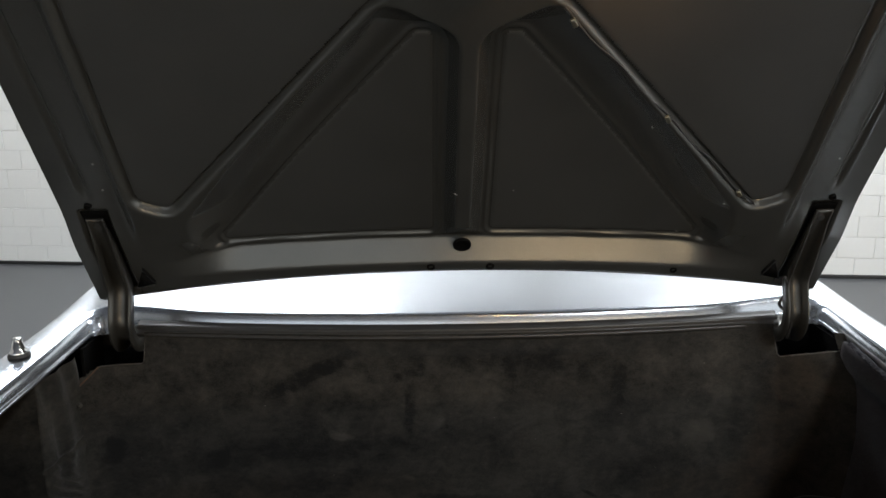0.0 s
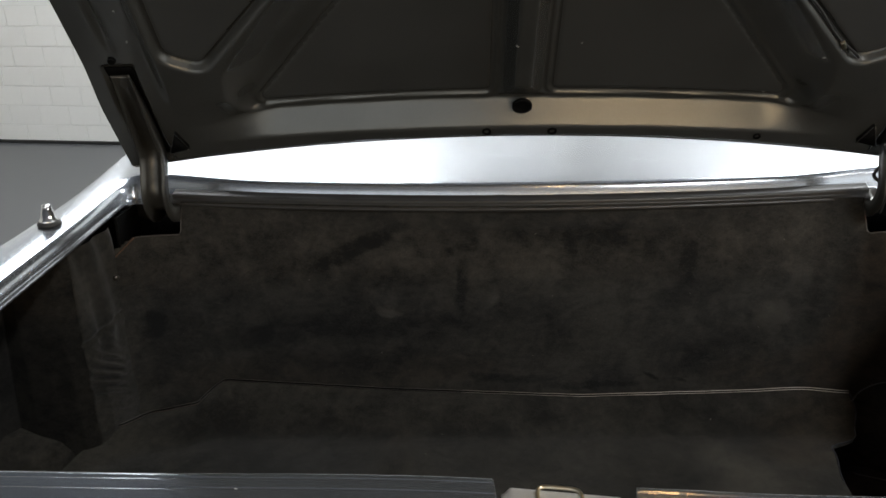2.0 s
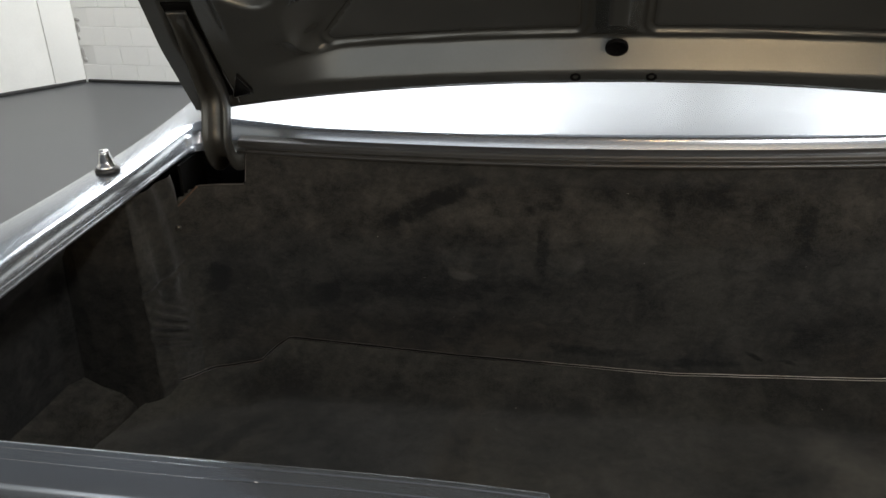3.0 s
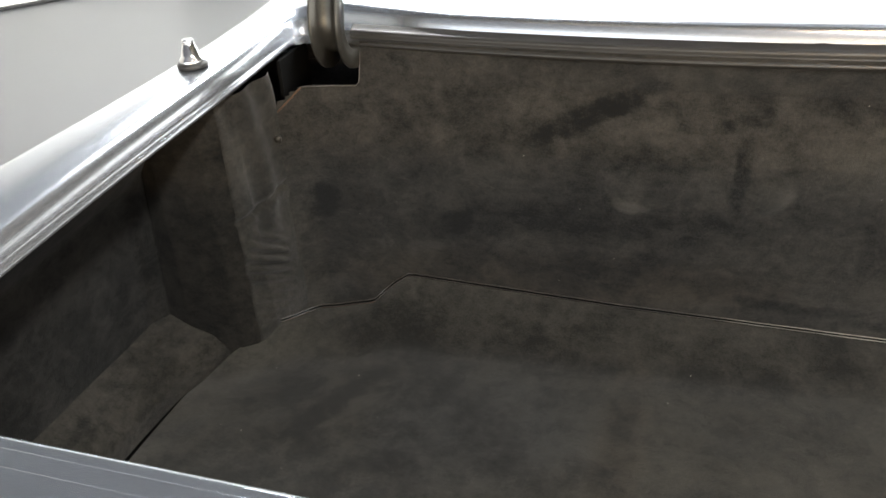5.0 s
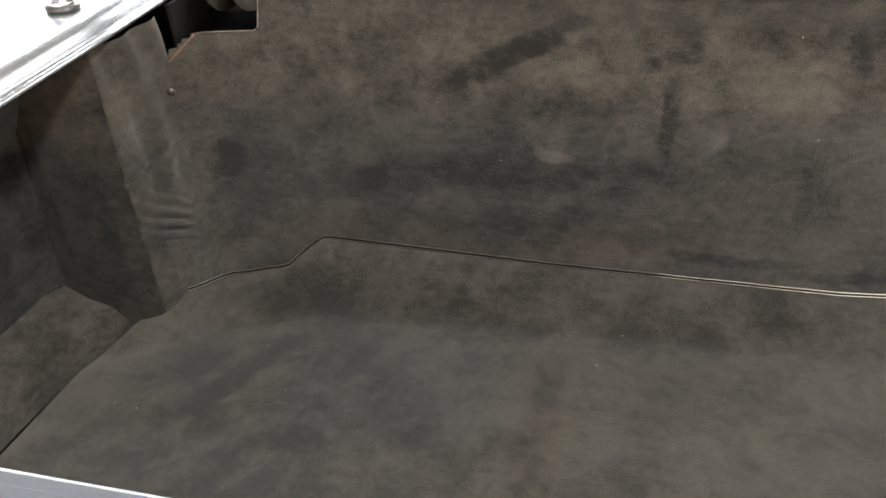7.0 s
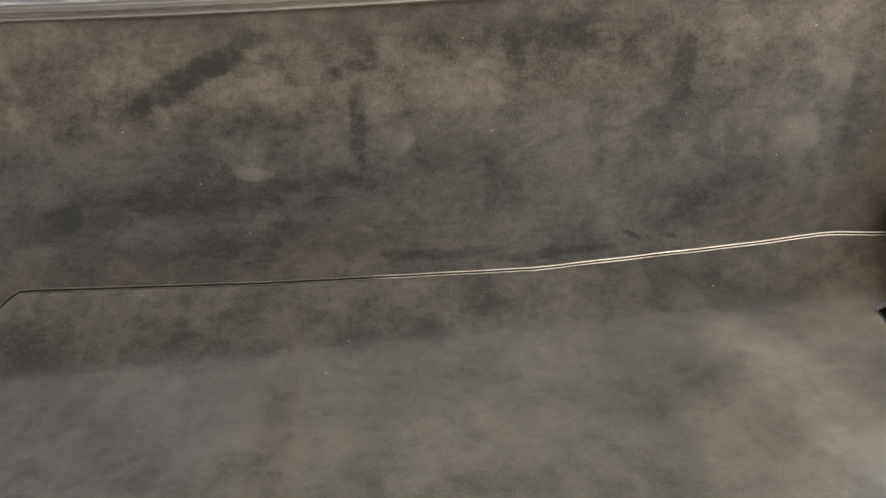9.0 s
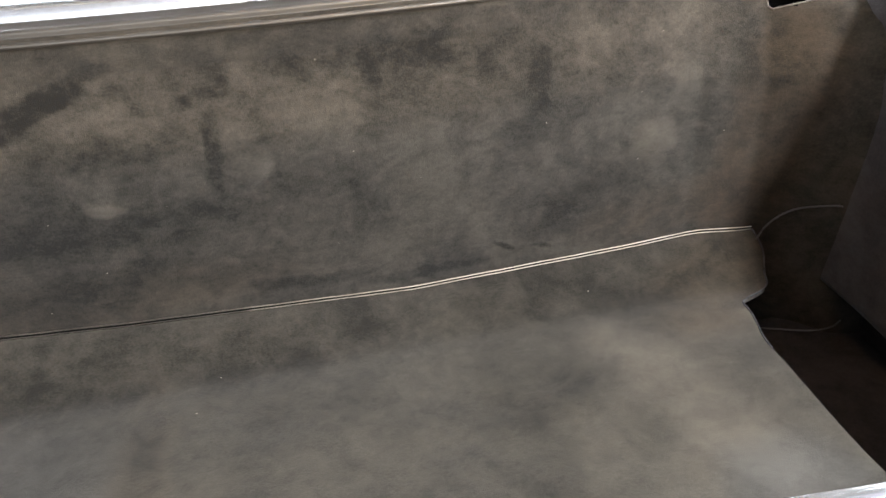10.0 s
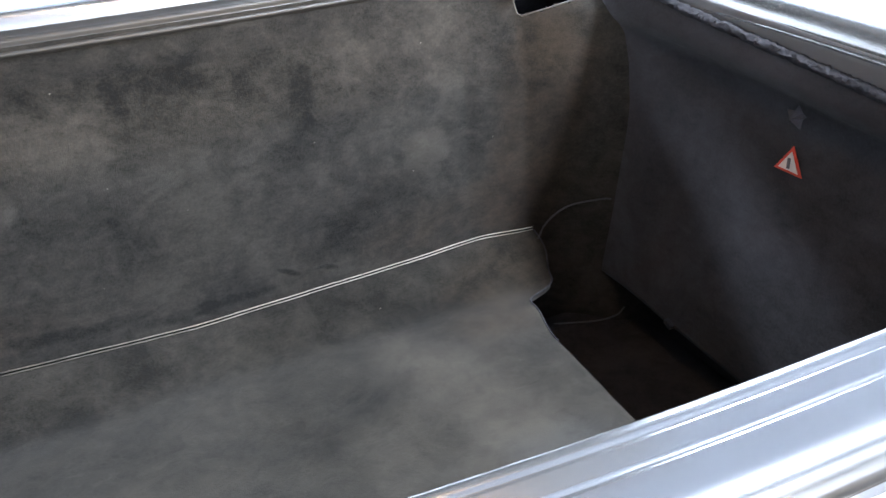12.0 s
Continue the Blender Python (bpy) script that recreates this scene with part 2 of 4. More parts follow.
HOUSING = material("lamp_housing", (0.8, 0.8, 0.8), 0.4, 0, 0.02, 5, 50)
RED = material("red_lens", (0.55, 0.02, 0.015), 0.12, 0, 0.1, 20, 200, coat=0.6)
STICK_RED = material("sticker_red", (0.6, 0.06, 0.03), 0.45, 0, 0.1, 40, 300)
STICK_WHITE = material("sticker_white", (0.75, 0.72, 0.68), 0.45, 0, 0.05, 40, 300)
STICK_BAR = material("sticker_grey", (0.10, 0.10, 0.11), 0.5, 0, 0.1, 40, 300)
LINT = material("pale_lint", (0.16, 0.15, 0.13), 0.9, 0, 0.3, 80, 300)
TYRE = material("tyre_rubber", (0.02, 0.02, 0.02), 0.8, 0, 0.2, 30, 300)


# ---- mesh helpers ----
def part(name, bm, mat, parent=None, label="", smooth=True):
    me = bpy.data.meshes.new(name)
    bmesh.ops.recalc_face_normals(bm, faces=bm.faces)
    bm.to_mesh(me)
    bm.free()
    me.materials.append(mat)
    if smooth:
        me.shade_smooth()
    ob = new(name, me)
    if parent:
        ob.parent = parent
        if parent.type == "EMPTY":
            ob.matrix_parent_inverse = Matrix.Translation(-parent.location)
    if label:
        ob["label"] = label
    return ob


def grid(nu, nv, f, wrap=False):
    """A sheet of nu by nv faces through f(a, b), a and b from 0 to 1."""
    bm = bmesh.new()
    vs = [[bm.verts.new(f(i / nu, j / nv)) for i in range(nu + (0 if wrap else 1))] for j in range(nv + 1)]
    for j in range(nv):
        for i in range(nu):
            k = (i + 1) % len(vs[0])
            bm.faces.new((vs[j][i], vs[j][k], vs[j + 1][k], vs[j + 1][i]))
    return bm


def sheet(nu, nv, f, thick, away):
    """A grid with a thickness: its back lies thick metres along away."""
    bm = bmesh.new()
    w = Vector(away).normalized() * thick
    front = [[bm.verts.new(f(i / nu, j / nv)) for i in range(nu + 1)] for j in range(nv + 1)]
    back = [[bm.verts.new(v.co + w) for v in row] for row in front]
    for j in range(nv):
        for i in range(nu):
            bm.faces.new((front[j][i], front[j][i + 1], front[j + 1][i + 1], front[j + 1][i]))
            bm.faces.new((back[j][i], back[j + 1][i], back[j + 1][i + 1], back[j][i + 1]))
    for i in range(nu):
        bm.faces.new((front[0][i], back[0][i], back[0][i + 1], front[0][i + 1]))
        bm.faces.new((front[nv][i], front[nv][i + 1], back[nv][i + 1], back[nv][i]))
    for j in range(nv):
        bm.faces.new((front[j][0], front[j + 1][0], back[j + 1][0], back[j][0]))
        bm.faces.new((front[j][nu], back[j][nu], back[j + 1][nu], front[j + 1][nu]))
    return bm


def box(x0, x1, y0, y1, z0, z1, bevel=0.0, bm=None, m=None):
    bm = bm or bmesh.new()
    r = bmesh.ops.create_cube(bm, size=1)
    vs = r["verts"]
    for v in vs:
        v.co = Vector(((x0 + x1) / 2 + v.co.x * (x1 - x0), (y0 + y1) / 2 + v.co.y * (y1 - y0), (z0 + z1) / 2 + v.co.z * (z1 - z0)))
    if bevel:
        es = list({e for v in vs for e in v.link_edges})
        bmesh.ops.bevel(bm, geom=es, offset=bevel, segments=2, affect="EDGES", profile=0.6)
    if m is not None:
        bmesh.ops.transform(bm, matrix=m, verts=bm.verts)
    return bm


def turned(profile, m, n=24):
    """A turned body: profile of (radius, height) about the z axis of m."""
    bm = bmesh.new()
    rings = [[bm.verts.new(m @ Vector((r * math.cos(2 * math.pi * k / n), r * math.sin(2 * math.pi * k / n), z))) for k in range(n)] for r, z in profile]
    for a, b in zip(rings, rings[1:]):
        for k in range(n):
            bm.faces.new((a[k], a[(k + 1) % n], b[(k + 1) % n], b[k]))
    bm.faces.new(rings[0][::-1])
    bm.faces.new(rings[-1])
    return bm


def tube(points, radius, n=8, flat=1.0):
    """A round cord through points."""
    bm = bmesh.new()
    pts = [Vector(p) for p in points]
    rings = []
    for i, p in enumerate(pts):
        d = (pts[min(i + 1, len(pts) - 1)] - pts[max(i - 1, 0)]).normalized()
        a = d.cross(Vector((0, 0, 1)) if abs(d.z) < 0.9 else Vector((1, 0, 0))).normalized()
        b = d.cross(a)
        rings.append([bm.verts.new(p + radius * (math.cos(2 * math.pi * k / n) * a + flat * math.sin(2 * math.pi * k / n) * b)) for k in range(n)])
    for a, b in zip(rings, rings[1:]):
        for k in range(n):
            bm.faces.new((a[k], a[(k + 1) % n], b[(k + 1) % n], b[k]))
    bm.faces.new(rings[0][::-1])
    bm.faces.new(rings[-1])
    return bm


def arc(pts, n=24):
    ps = [Vector(p) for p in pts]
    out = []
    for k in range(n + 1):
        f = k / n * (len(ps) - 1)
        i = min(int(f), len(ps) - 2)
        q = [ps[min(max(j, 0), len(ps) - 1)] for j in (i - 1, i, i + 1, i + 2)]
        t = f - i
        out.append(0.5 * ((2 * q[1]) + (q[2] - q[0]) * t + (2 * q[0] - 5 * q[1] + 4 * q[2] - q[3]) * t * t + (3 * q[1] - q[0] - 3 * q[2] + q[3]) * t ** 3))
    return out


def smooth(a, b, x):
    t = min(1.0, max(0.0, (x - a) / (b - a)))
    return t * t * (3 - 2 * t)


def spline(pts, x):
    """A smooth curve through (x, y) pairs, read at x."""
    if x <= pts[0][0]:
        return pts[0][1]
    for (x0, y0), (x1, y1) in zip(pts, pts[1:]):
        if x <= x1:
            return y0 + (y1 - y0) * smooth(x0, x1, x)
    return pts[-1][1]


def linear(pts, x):
    return float(np.interp(x, [p[0] for p in pts], [p[1] for p in pts]))


def n3(x, y, z, s=1.0):
    return noise.noise(Vector((x * s, y * s, z * s)))


# ---- the room ----
CORNER = Vector((-3.36, 5.52))
NORTH = Vector((1, -0.126)).normalized()
WEST = Vector((-0.66, -0.75)).normalized()
HIGH = 3.4


def wall(name, a, b, label, high=HIGH, thick=0.2, mat=WALL_PAINT):
    """A wall whose inner face runs from a to b, the room on its right-hand side."""
    a, b = Vector(a), Vector(b)
    d = (b - a).normalized()
    out = Vector((-d.y, d.x))
    bm = bmesh.new()
    low = [bm.verts.new((*p, 0)) for p in (a, b, b + out * thick, a + out * thick)]
    top = [bm.verts.new((*p, high)) for p in (a, b, b + out * thick, a + out * thick)]
    bm.faces.new(low)
    bm.faces.new(top)
    for k in range(4):
        bm.faces.new((low[k], low[(k + 1) % 4], top[(k + 1) % 4], top[k]))
    return tagged(part(name, bm, mat, smooth=False), label, "wall", kind="structure")


north_end = CORNER + NORTH * 8.6
west_end = CORNER + WEST * 4.2
wall_north = wall("wall_north", CORNER, north_end, "white painted block wall behind the car", mat=JOINT)
wall_west = wall("wall_west", west_end, CORNER, "white painted block wall with a pilaster in the corner", mat=JOINT)
bm = box(north_end.x, north_end.x + 0.2, 1.8, north_end.y, 0, HIGH)
box(north_end.x, north_end.x + 0.2, -4.7, -3.4, 0, HIGH, bm=bm)
box(north_end.x, north_end.x + 0.2, -3.4, 1.8, 0, 0.5, bm=bm)
box(north_end.x, north_end.x + 0.2, -3.4, 1.8, 2.9, HIGH, bm=bm)
tagged(part("wall_east", bm, WALL_PAINT, smooth=False), "white wall with a broad side window", "wall", kind="structure")
area("side_window_light", look((north_end.x + 0.1, -0.8, 1.7), (0, -0.8, 1.7)), 5.0, 2.3, 80, (0.93, 0.97, 1.0))
wall_far_west = wall("wall_far_west", (west_end.x, -4.5), west_end, "plain white painted wall")
ground = tagged(part("floor", box(-9, 9, -6, 8, -0.1, 0), FLOOR, smooth=False), "smooth mid-grey coated showroom floor", "floor", kind="structure")
tagged(part("ceiling", box(-9, 9, -6, 8, HIGH, HIGH + 0.1), CEIL, smooth=False), "plain grey showroom ceiling", "ceiling", kind="structure")

# wall behind the camera with a broad shop window
SOUTH = -4.5
x0, x1 = west_end.x, north_end.x
bm = box(x0, x0 + 1.2, SOUTH - 0.2, SOUTH, 0, HIGH)
box(x1 - 1.2, x1, SOUTH - 0.2, SOUTH, 0, HIGH, bm=bm)
box(x0 + 1.2, x1 - 1.2, SOUTH - 0.2, SOUTH, 2.9, HIGH, bm=bm)
box(0.25, x1 - 1.2, SOUTH - 0.2, SOUTH, 0.4, 2.9, bm=bm)
box(x0 + 1.2, x1 - 1.2, SOUTH - 0.2, SOUTH, 0, 0.4, bm=bm)
tagged(part("wall_south", bm, WALL_PAINT, smooth=False), "white wall with a broad shop window", "wall", kind="structure")
window_x = (x0 + 1.2 + 0.25) / 2
area("window_light", look((window_x, SOUTH - 0.1, 1.65), (window_x, 0, 1.65)), 0.25 - x0 - 1.3, 2.4, 75, (0.92, 0.96, 1.0))


def light_box(name, m, w, h, power, label, category, colour=(0.96, 0.985, 1.0)):
    """A white lamp housing of w by h metres that shines along its own -z."""
    base = tagged(new(name), label, category, category + "s")
    base.location = m.translation
    bm = box(-w / 2 - 0.03, w / 2 + 0.03, -h / 2 - 0.03, h / 2 + 0.03, 0.01, 0.075, 0.008, m=m)
    part("housing", bm, HOUSING, base)
    area(name.replace("light", "lamp"), m, w, h, power, colour)


for lx, ly in ((-1.35, 4.3), (2.4, 3.9)):
    light_box("ceiling_light", pose(lx, ly, HIGH - 0.075), 1.8, 1.2, 182, "broad white fluorescent ceiling light", "ceiling light", (0.9, 0.955, 1.0))
for lx, power in ((1.5, 130), (4.2, 70)):
    light_box("ceiling_light", pose(lx, -0.55, HIGH - 0.075), 0.42, 1.6, power, "long white fluorescent ceiling light", "ceiling light")
light_box("wall_light", look((1.75, SOUTH + 0.08, 1.55), (1.75, 0, 1.55)), 2.5, 0.4, 78, "broad warm light on the wall behind the camera", "wall light", (1.0, 0.74, 0.44))
yaw = math.degrees(math.atan2(NORTH.y, NORTH.x))
for lx in (-1.9, -0.2, 1.6):
    d = (lx - CORNER.x) / NORTH.x
    at = CORNER + NORTH * d - Vector((-NORTH.y, NORTH.x)) * 0.08
    for lz in (2.34, 2.62):
        light_box("wall_light", pose(at.x, at.y, lz, 90, 0, yaw + 180) @ pose(0, 0, 0, 180, 0, 0), 1.33, 0.17, 8, "long white fluorescent light on the block wall", "wall light", (0.82, 0.92, 1.0))

# ---- the car ----
car = tagged(new("car"), "silver classic coupe with its boot lid standing open", "car")
car.location = (0, 1.2, 0)


def deck(y):
    """Height of the bodywork round the boot at y."""
    return 0.882 - 0.07 * (1.40 - y)


HW, YF, YR = 0.598, 1.388, 0.768


REAR = [(-0.70, 0.842), (-0.45, 0.828), (-0.38, 0.822), (-0.20, 0.812), (-0.10, 0.803), (0.0, 0.790), (0.06, 0.780), (0.12, 0.7695), (0.25, 0.7615), (0.40, 0.7555), (0.70, 0.741)]


def rear_y(x):
    """How far forward the inner edge of the rear sill lies."""
    return sum(linear(REAR, x + d) for d in (-0.12, -0.10, -0.08, -0.06, -0.04, -0.02, 0, 0.02, 0.04, 0.06, 0.08, 0.10, 0.12)) / 13


def rear_z(x):
    return 0.825 + 0.03 * x - 0.0035 * smooth(-0.05, -0.35, x)


def ring(side, front, rear, dzs, dzf, dzr, r, bow=0.045, n=84, nc=18, xs=None, yf=None, yr=None):
    """A closed loop round the boot opening: offsets outward and height steps at the sides, the front and the rear."""
    hw = xs if xs is not None else HW + side
    f = yf if yf is not None else YF + front
    e = yr if yr is not None else YR - rear
    pts = []
    corners = [(hw - r, f - r, 0), (-hw + r, f - r, 90), (-hw + r, e + r, 180), (hw - r, e + r, 270)]
    for c, (cx, cy, a0) in enumerate(corners):
        for k in range(nc + 1):
            a = radians(a0 + 90 * k / nc)
            w = k / nc
            dz = (dzs * (1 - w) + dzf * w, dzf * (1 - w) + dzs * w, dzs * (1 - w) + dzr * w, dzr * (1 - w) + dzs * w)[c]
            pts.append((cx + r * math.cos(a), cy + r * math.sin(a), dz))
        nx = corners[(c + 1) % 4]
        ax, ay = pts[-1][0], pts[-1][1]
        b0 = radians(nx[2])
        bx, by = nx[0] + r * math.cos(b0), nx[1] + r * math.sin(b0)
        dz = (dzf, dzs, dzr, dzs)[c]
        steps = [k / n for k in range(1, n)]
        if c == 2:
            xs_rear = [ax + (bx - ax) * k / (n - 40) for k in range(1, n - 40)] + [-0.0625 + 0.0008 * k for k in range(20)] + [0.0425 + 0.0008 * k for k in range(20)]
            steps = [(v - ax) / (bx - ax) for v in sorted(xs_rear)]
        for w in steps:
            pts.append((ax + (bx - ax) * w, ay + (by - ay) * w, dz))
    out = []
    for x, y, dz in pts:
        back = smooth(1.4, 0.8, y)
        yy = y + bow * (x / 0.58) ** 2 * smooth(1.2, 1.38, y) * (1 if yf is None else 0.4) + (rear_y(x) - YR) * back
        yy += 0.0171 * smooth(0.386, 0.567, abs(x)) * smooth(1.12, 1.37, y)
        flank = smooth(hw - 0.07, hw - 0.01, abs(x))
        if xs is None:
            wide = 0.03 * side * (1 + smooth(1.08, 1.44, yy))
        else:
            wide = 0.16 * max(0.0, 1.43 - yy) ** 2
        xx = x + math.copysign(wide * flank, x)
        xx -= (0.0213 if x < 0 else 0.004) * max(0.0, min(1.0, (1.4 - y) / 0.6)) * smooth(0.12, 0.50, abs(x))
        if y < 0.9 and rear < 0.0345:
            notch = smooth(-0.0575, -0.0525, x) * smooth(0.0535, 0.0485, x)
            yy -= notch * (0.0345 - rear)
            dz -= notch * (0.0345 - rear) * 0.25
        drop = smooth(rear_y(x) + 0.06, rear_y(x) + 0.004, yy)
        if x < 0:
            xx += 0.0014 * smooth(0.8, 1.0, y) * smooth(0.12, 0.50, -x)
        sink = 0.0112 * smooth(1.0, 1.5, yy) * flank
        out.append((xx, yy, (deck(min(yy, 1.75)) - sink) * (1 - drop) + (rear_z(x) - 0.15 * rear) * drop + dz))
    return out


def loft(rings):
    bm = bmesh.new()
    rows = [[bm.verts.new(p) for p in r] for r in rings]
    k = len(rows[0])
    for a, b in zip(rows, rows[1:]):
        for i in range(k):
            bm.faces.new((a[i], a[(i + 1) % k], b[(i + 1) % k], b[i]))
    return bm


# side offset, front offset, rear offset, their heights, corner radius
PROFILE = [
    (0.0060, 0.0100, 0.0030, -0.0280, -0.0340, -0.0220, 0.030),
    (0.0048, 0.0140, 0.0006, -0.0266, -0.0310, -0.0140, 0.030),
    (0.0056, 0.0165, 0.0000, -0.0250, -0.0270, -0.0080, 0.031),
    (0.0062, 0.0175, 0.0000, -0.0234, -0.0260, -0.0040, 0.031),
    (0.0068, 0.0180, 0.0004, -0.0227, -0.0255, -0.0020, 0.031),
    (0.0074, 0.0187, 0.0016, -0.0225, -0.0245, -0.0008, 0.032),
    (0.0081, 0.0195, 0.0040, -0.0190, -0.0225, -0.0001, 0.032),
    (0.0090, 0.0206, 0.0074, -0.0150, -0.0205, 0.0000, 0.033),
    (0.0102, 0.0216, 0.0083, -0.0112, -0.0180, -0.0005, 0.034),
    (0.0117, 0.0226, 0.0091, -0.0080, -0.0150, 0.0000, 0.035),
    (0.0134, 0.0236, 0.0098, -0.0057, -0.0115, 0.0000, 0.036),
    (0.0151, 0.0247, 0.0110, -0.0040, -0.0085, 0.0000, 0.037),
    (0.0170, 0.0258, 0.0130, -0.0027, -0.0060, 0.0000, 0.038),
    (0.0190, 0.0270, 0.0150, -0.0020, -0.0040, 0.0000, 0.039),
    (0.0214, 0.0285, 0.0170, -0.0018, -0.0024, 0.0000, 0.041),
    (0.0250, 0.0300, 0.0186, -0.0014, -0.0013, 0.0000, 0.043),
    (0.0295, 0.0314, 0.0194, -0.0008, -0.0007, -0.0005, 0.045),
    (0.0322, 0.0328, 0.0201, -0.0004, -0.0002, 0.0000, 0.046),
    (0.0340, 0.0342, 0.0208, -0.0002, 0.0001, 0.0000, 0.047),
    (0.0360, 0.0370, 0.0230, 0.0000, 0.0003, 0.0000, 0.048),
    (0.0440, 0.0800, 0.0300, 0.0004, 0.0020, -0.0001, 0.055),
]
RIM = [ring(*row[:6], row[6]) for row in PROFILE] + [
    ring(0, 0, 0.0355, 0.0004, 0.0050, -0.0003, 0.080, xs=0.656, yf=1.60),
    ring(0, 0, 0.0382, -0.0006, 0.0090, -0.0014, 0.084, xs=0.6635, yf=1.80),
    ring(0, 0, 0.0404, -0.0028, 0.0110, -0.0036, 0.088, xs=0.6665, yf=1.95),
    ring(0, 0, 0.0420, -0.0075, 0.0090, -0.0080, 0.092, xs=0.669, yf=2.01),
    ring(0, 0, 0.0428, -0.0180, 0.0000, -0.0160, 0.095, xs=0.672, yf=2.02),
    ring(0, 0, 0.0430, -0.0400, -0.0300, -0.0300, 0.10, xs=0.688, yf=2.025),
    ring(0, 0, 0.0432, -0.1000, -0.1000, -0.0900, 0.10, xs=0.752, yf=2.03),
    ring(0, 0, 0.0440, -0.35, -0.35, -0.33, 0.10, xs=0.818, yf=2.04),
    ring(0, 0, 0.02, -0.62, -0.62, -0.56, 0.10, xs=0.77, yf=2.0),
]
body = part("body", loft(RIM), PAINT, car, "silver metallic bodywork round the boot opening")
body.data.materials.append(SILL_PAINT)
for f in body.data.polygons:
    if f.center.z > 0.775 and abs(f.center.x) < 0.62 and f.center.y < rear_y(f.center.x) + 0.002:
        f.material_index = 1

# ---- boot lid ----
LID0, LIDD, LIDN = Vector((0, 1.42, 0.925)), Vector((0, -0.61, 0.792)).normalized(), Vector((0, -0.792, -0.61)).normalized()
LID_LONG = 0.70


def on_lid(u, s, h=0.0):
    return LID0 + Vector((u, 0, 0)) + LIDD * s + LIDN * h


def lid_low(u):
    return 0.037 - 0.055 * (u / 0.53) ** 2


def lid_half(s):
    return 0.578 - 0.028 * s


def sdf(poly, r, x, y):
    """Signed distance to a polygon with rounded corners (negative inside)."""
    d, s = 1e9, 1.0
    for (ax, ay), (bx, by) in zip(poly, poly[1:] + poly[:1]):
        ex, ey, wx, wy = bx - ax, by - ay, x - ax, y - ay
        k = min(1, max(0, (wx * ex + wy * ey) / (ex * ex + ey * ey)))
        d = min(d, (wx - ex * k) ** 2 + (wy - ey * k) ** 2)
        c1, c2, c3 = y >= ay, y < by, ex * wy > ey * wx
        if (c1 and c2 and c3) or not (c1 or c2 or c3):
            s = -s
    return s * math.sqrt(d) - r


TRI = [(-0.352, 0.115), (-0.051, 0.115), (-0.051, 0.458), (-0.060, 0.458)]
SIDE = [(-0.436, 0.60), (-0.440, 0.218), (-0.425, 0.211), (-0.105, 0.566)]


def ramp(a, b, x):
    """A straight slope from 0 to 1 with softened ends."""
    t = (x - a) / (b - a)
    return 0.5 * (math.sqrt(t * t + 0.0015) - math.sqrt((t - 1) ** 2 + 0.0015) + 1)


def lid_height(u, s):
    a = -abs(u)
    bent = s - 0.65 * (lid_low(u) - 0.037) * smooth(0.42, 0.13, s)
    tri, side = sdf(TRI, 0.020, a, bent), sdf(SIDE, 0.026, a, s)
    out = smooth(0.03, 0.12, abs(u))
    wide = 0.020 + 0.008 * out + 0.034 * out * smooth(0.12, 0.20, bent)
    foot = smooth(0.100, 0.088, bent)
    low = 0.095 - bent
    tail = (1 - smooth(0.33, 0.475, abs(u))) * (1 - ramp(0.0, 0.031, low)) * (1 - ramp(0.0, 0.05, -low))
    h = -0.034 * max((1 - max(0.0, ramp(0.0, wide, tri)) ** 1.6) * (1 - foot), tail) - 0.009 * (1 - ramp(0.0, 0.006, side))
    h += 0.0022 * math.exp(-((tri + 0.004) / 0.003) ** 2) - 0.0025 * math.exp(-((tri + 0.010) / 0.003) ** 2)
    h -= 0.006 * math.exp(-((side + 0.003) / 0.0025) ** 2)
    # step down to the outer flange, with a shallow groove along the sides
    edge = abs(u) - (0.478 - 0.01 * s)
    h -= 0.010 * smooth(-0.004, 0.012, edge) * smooth(0.10, 0.2, s)
    h -= 0.004 * math.exp(-((abs(u) - 0.528) / 0.005) ** 2) * smooth(0.2, 0.24, s)
    h -= 0.007 * smooth(0.012, 0.004, s - lid_low(u))
    # slots in which the hinge arms lie
    h -= 0.013 * smooth(0.0215, 0.0185, abs(abs(u) - 0.529)) * smooth(-0.01, 0.0, s) * smooth(0.186, 0.182, s)
    return h


def lid_plan(a, b):
    half = lid_half(b * LID_LONG)
    return (2 * a - 1) * half, lid_low((2 * a - 1) * half) * (1 - b) + LID_LONG * b


NU, NV = 420, 260
lid_bm = grid(NU, NV, lambda a, b: on_lid(*lid_plan(a, b), lid_height(*lid_plan(a, b))))
lid_bm.faces.index_update()
regions = {("frame_panel", -1): set(), ("frame_panel", 1): set(), ("side_panel", -1): set(), ("side_panel", 1): set()}
for j in range(NV):
    for i in range(NU):
        u, s_ = lid_plan((i + 0.5) / NU, (j + 0.5) / NV)
        bent = s_ - 0.65 * (lid_low(u) - 0.037) * smooth(0.42, 0.13, s_)
        if sdf(TRI, 0.020, -abs(u), bent) < -0.013:
            regions["frame_panel", -1 if u < 0 else 1].add(j * NU + i)
        elif sdf(SIDE, 0.026, -abs(u), s_) < -0.007:
            regions["side_panel", -1 if u < 0 else 1].add(j * NU + i)
pieces = []
order = {f: f.index for f in lid_bm.faces}
for (kind, side), wanted in regions.items():
    piece, seen = bmesh.new(), {}
    gone = [f for f, k in order.items() if k in wanted]
    for f in gone:
        for v in f.verts:
            if v not in seen:
                seen[v] = piece.verts.new(v.co)
        piece.faces.new([seen[v] for v in f.verts])
    pieces.append((kind, piece))
drop = set().union(*regions.values())
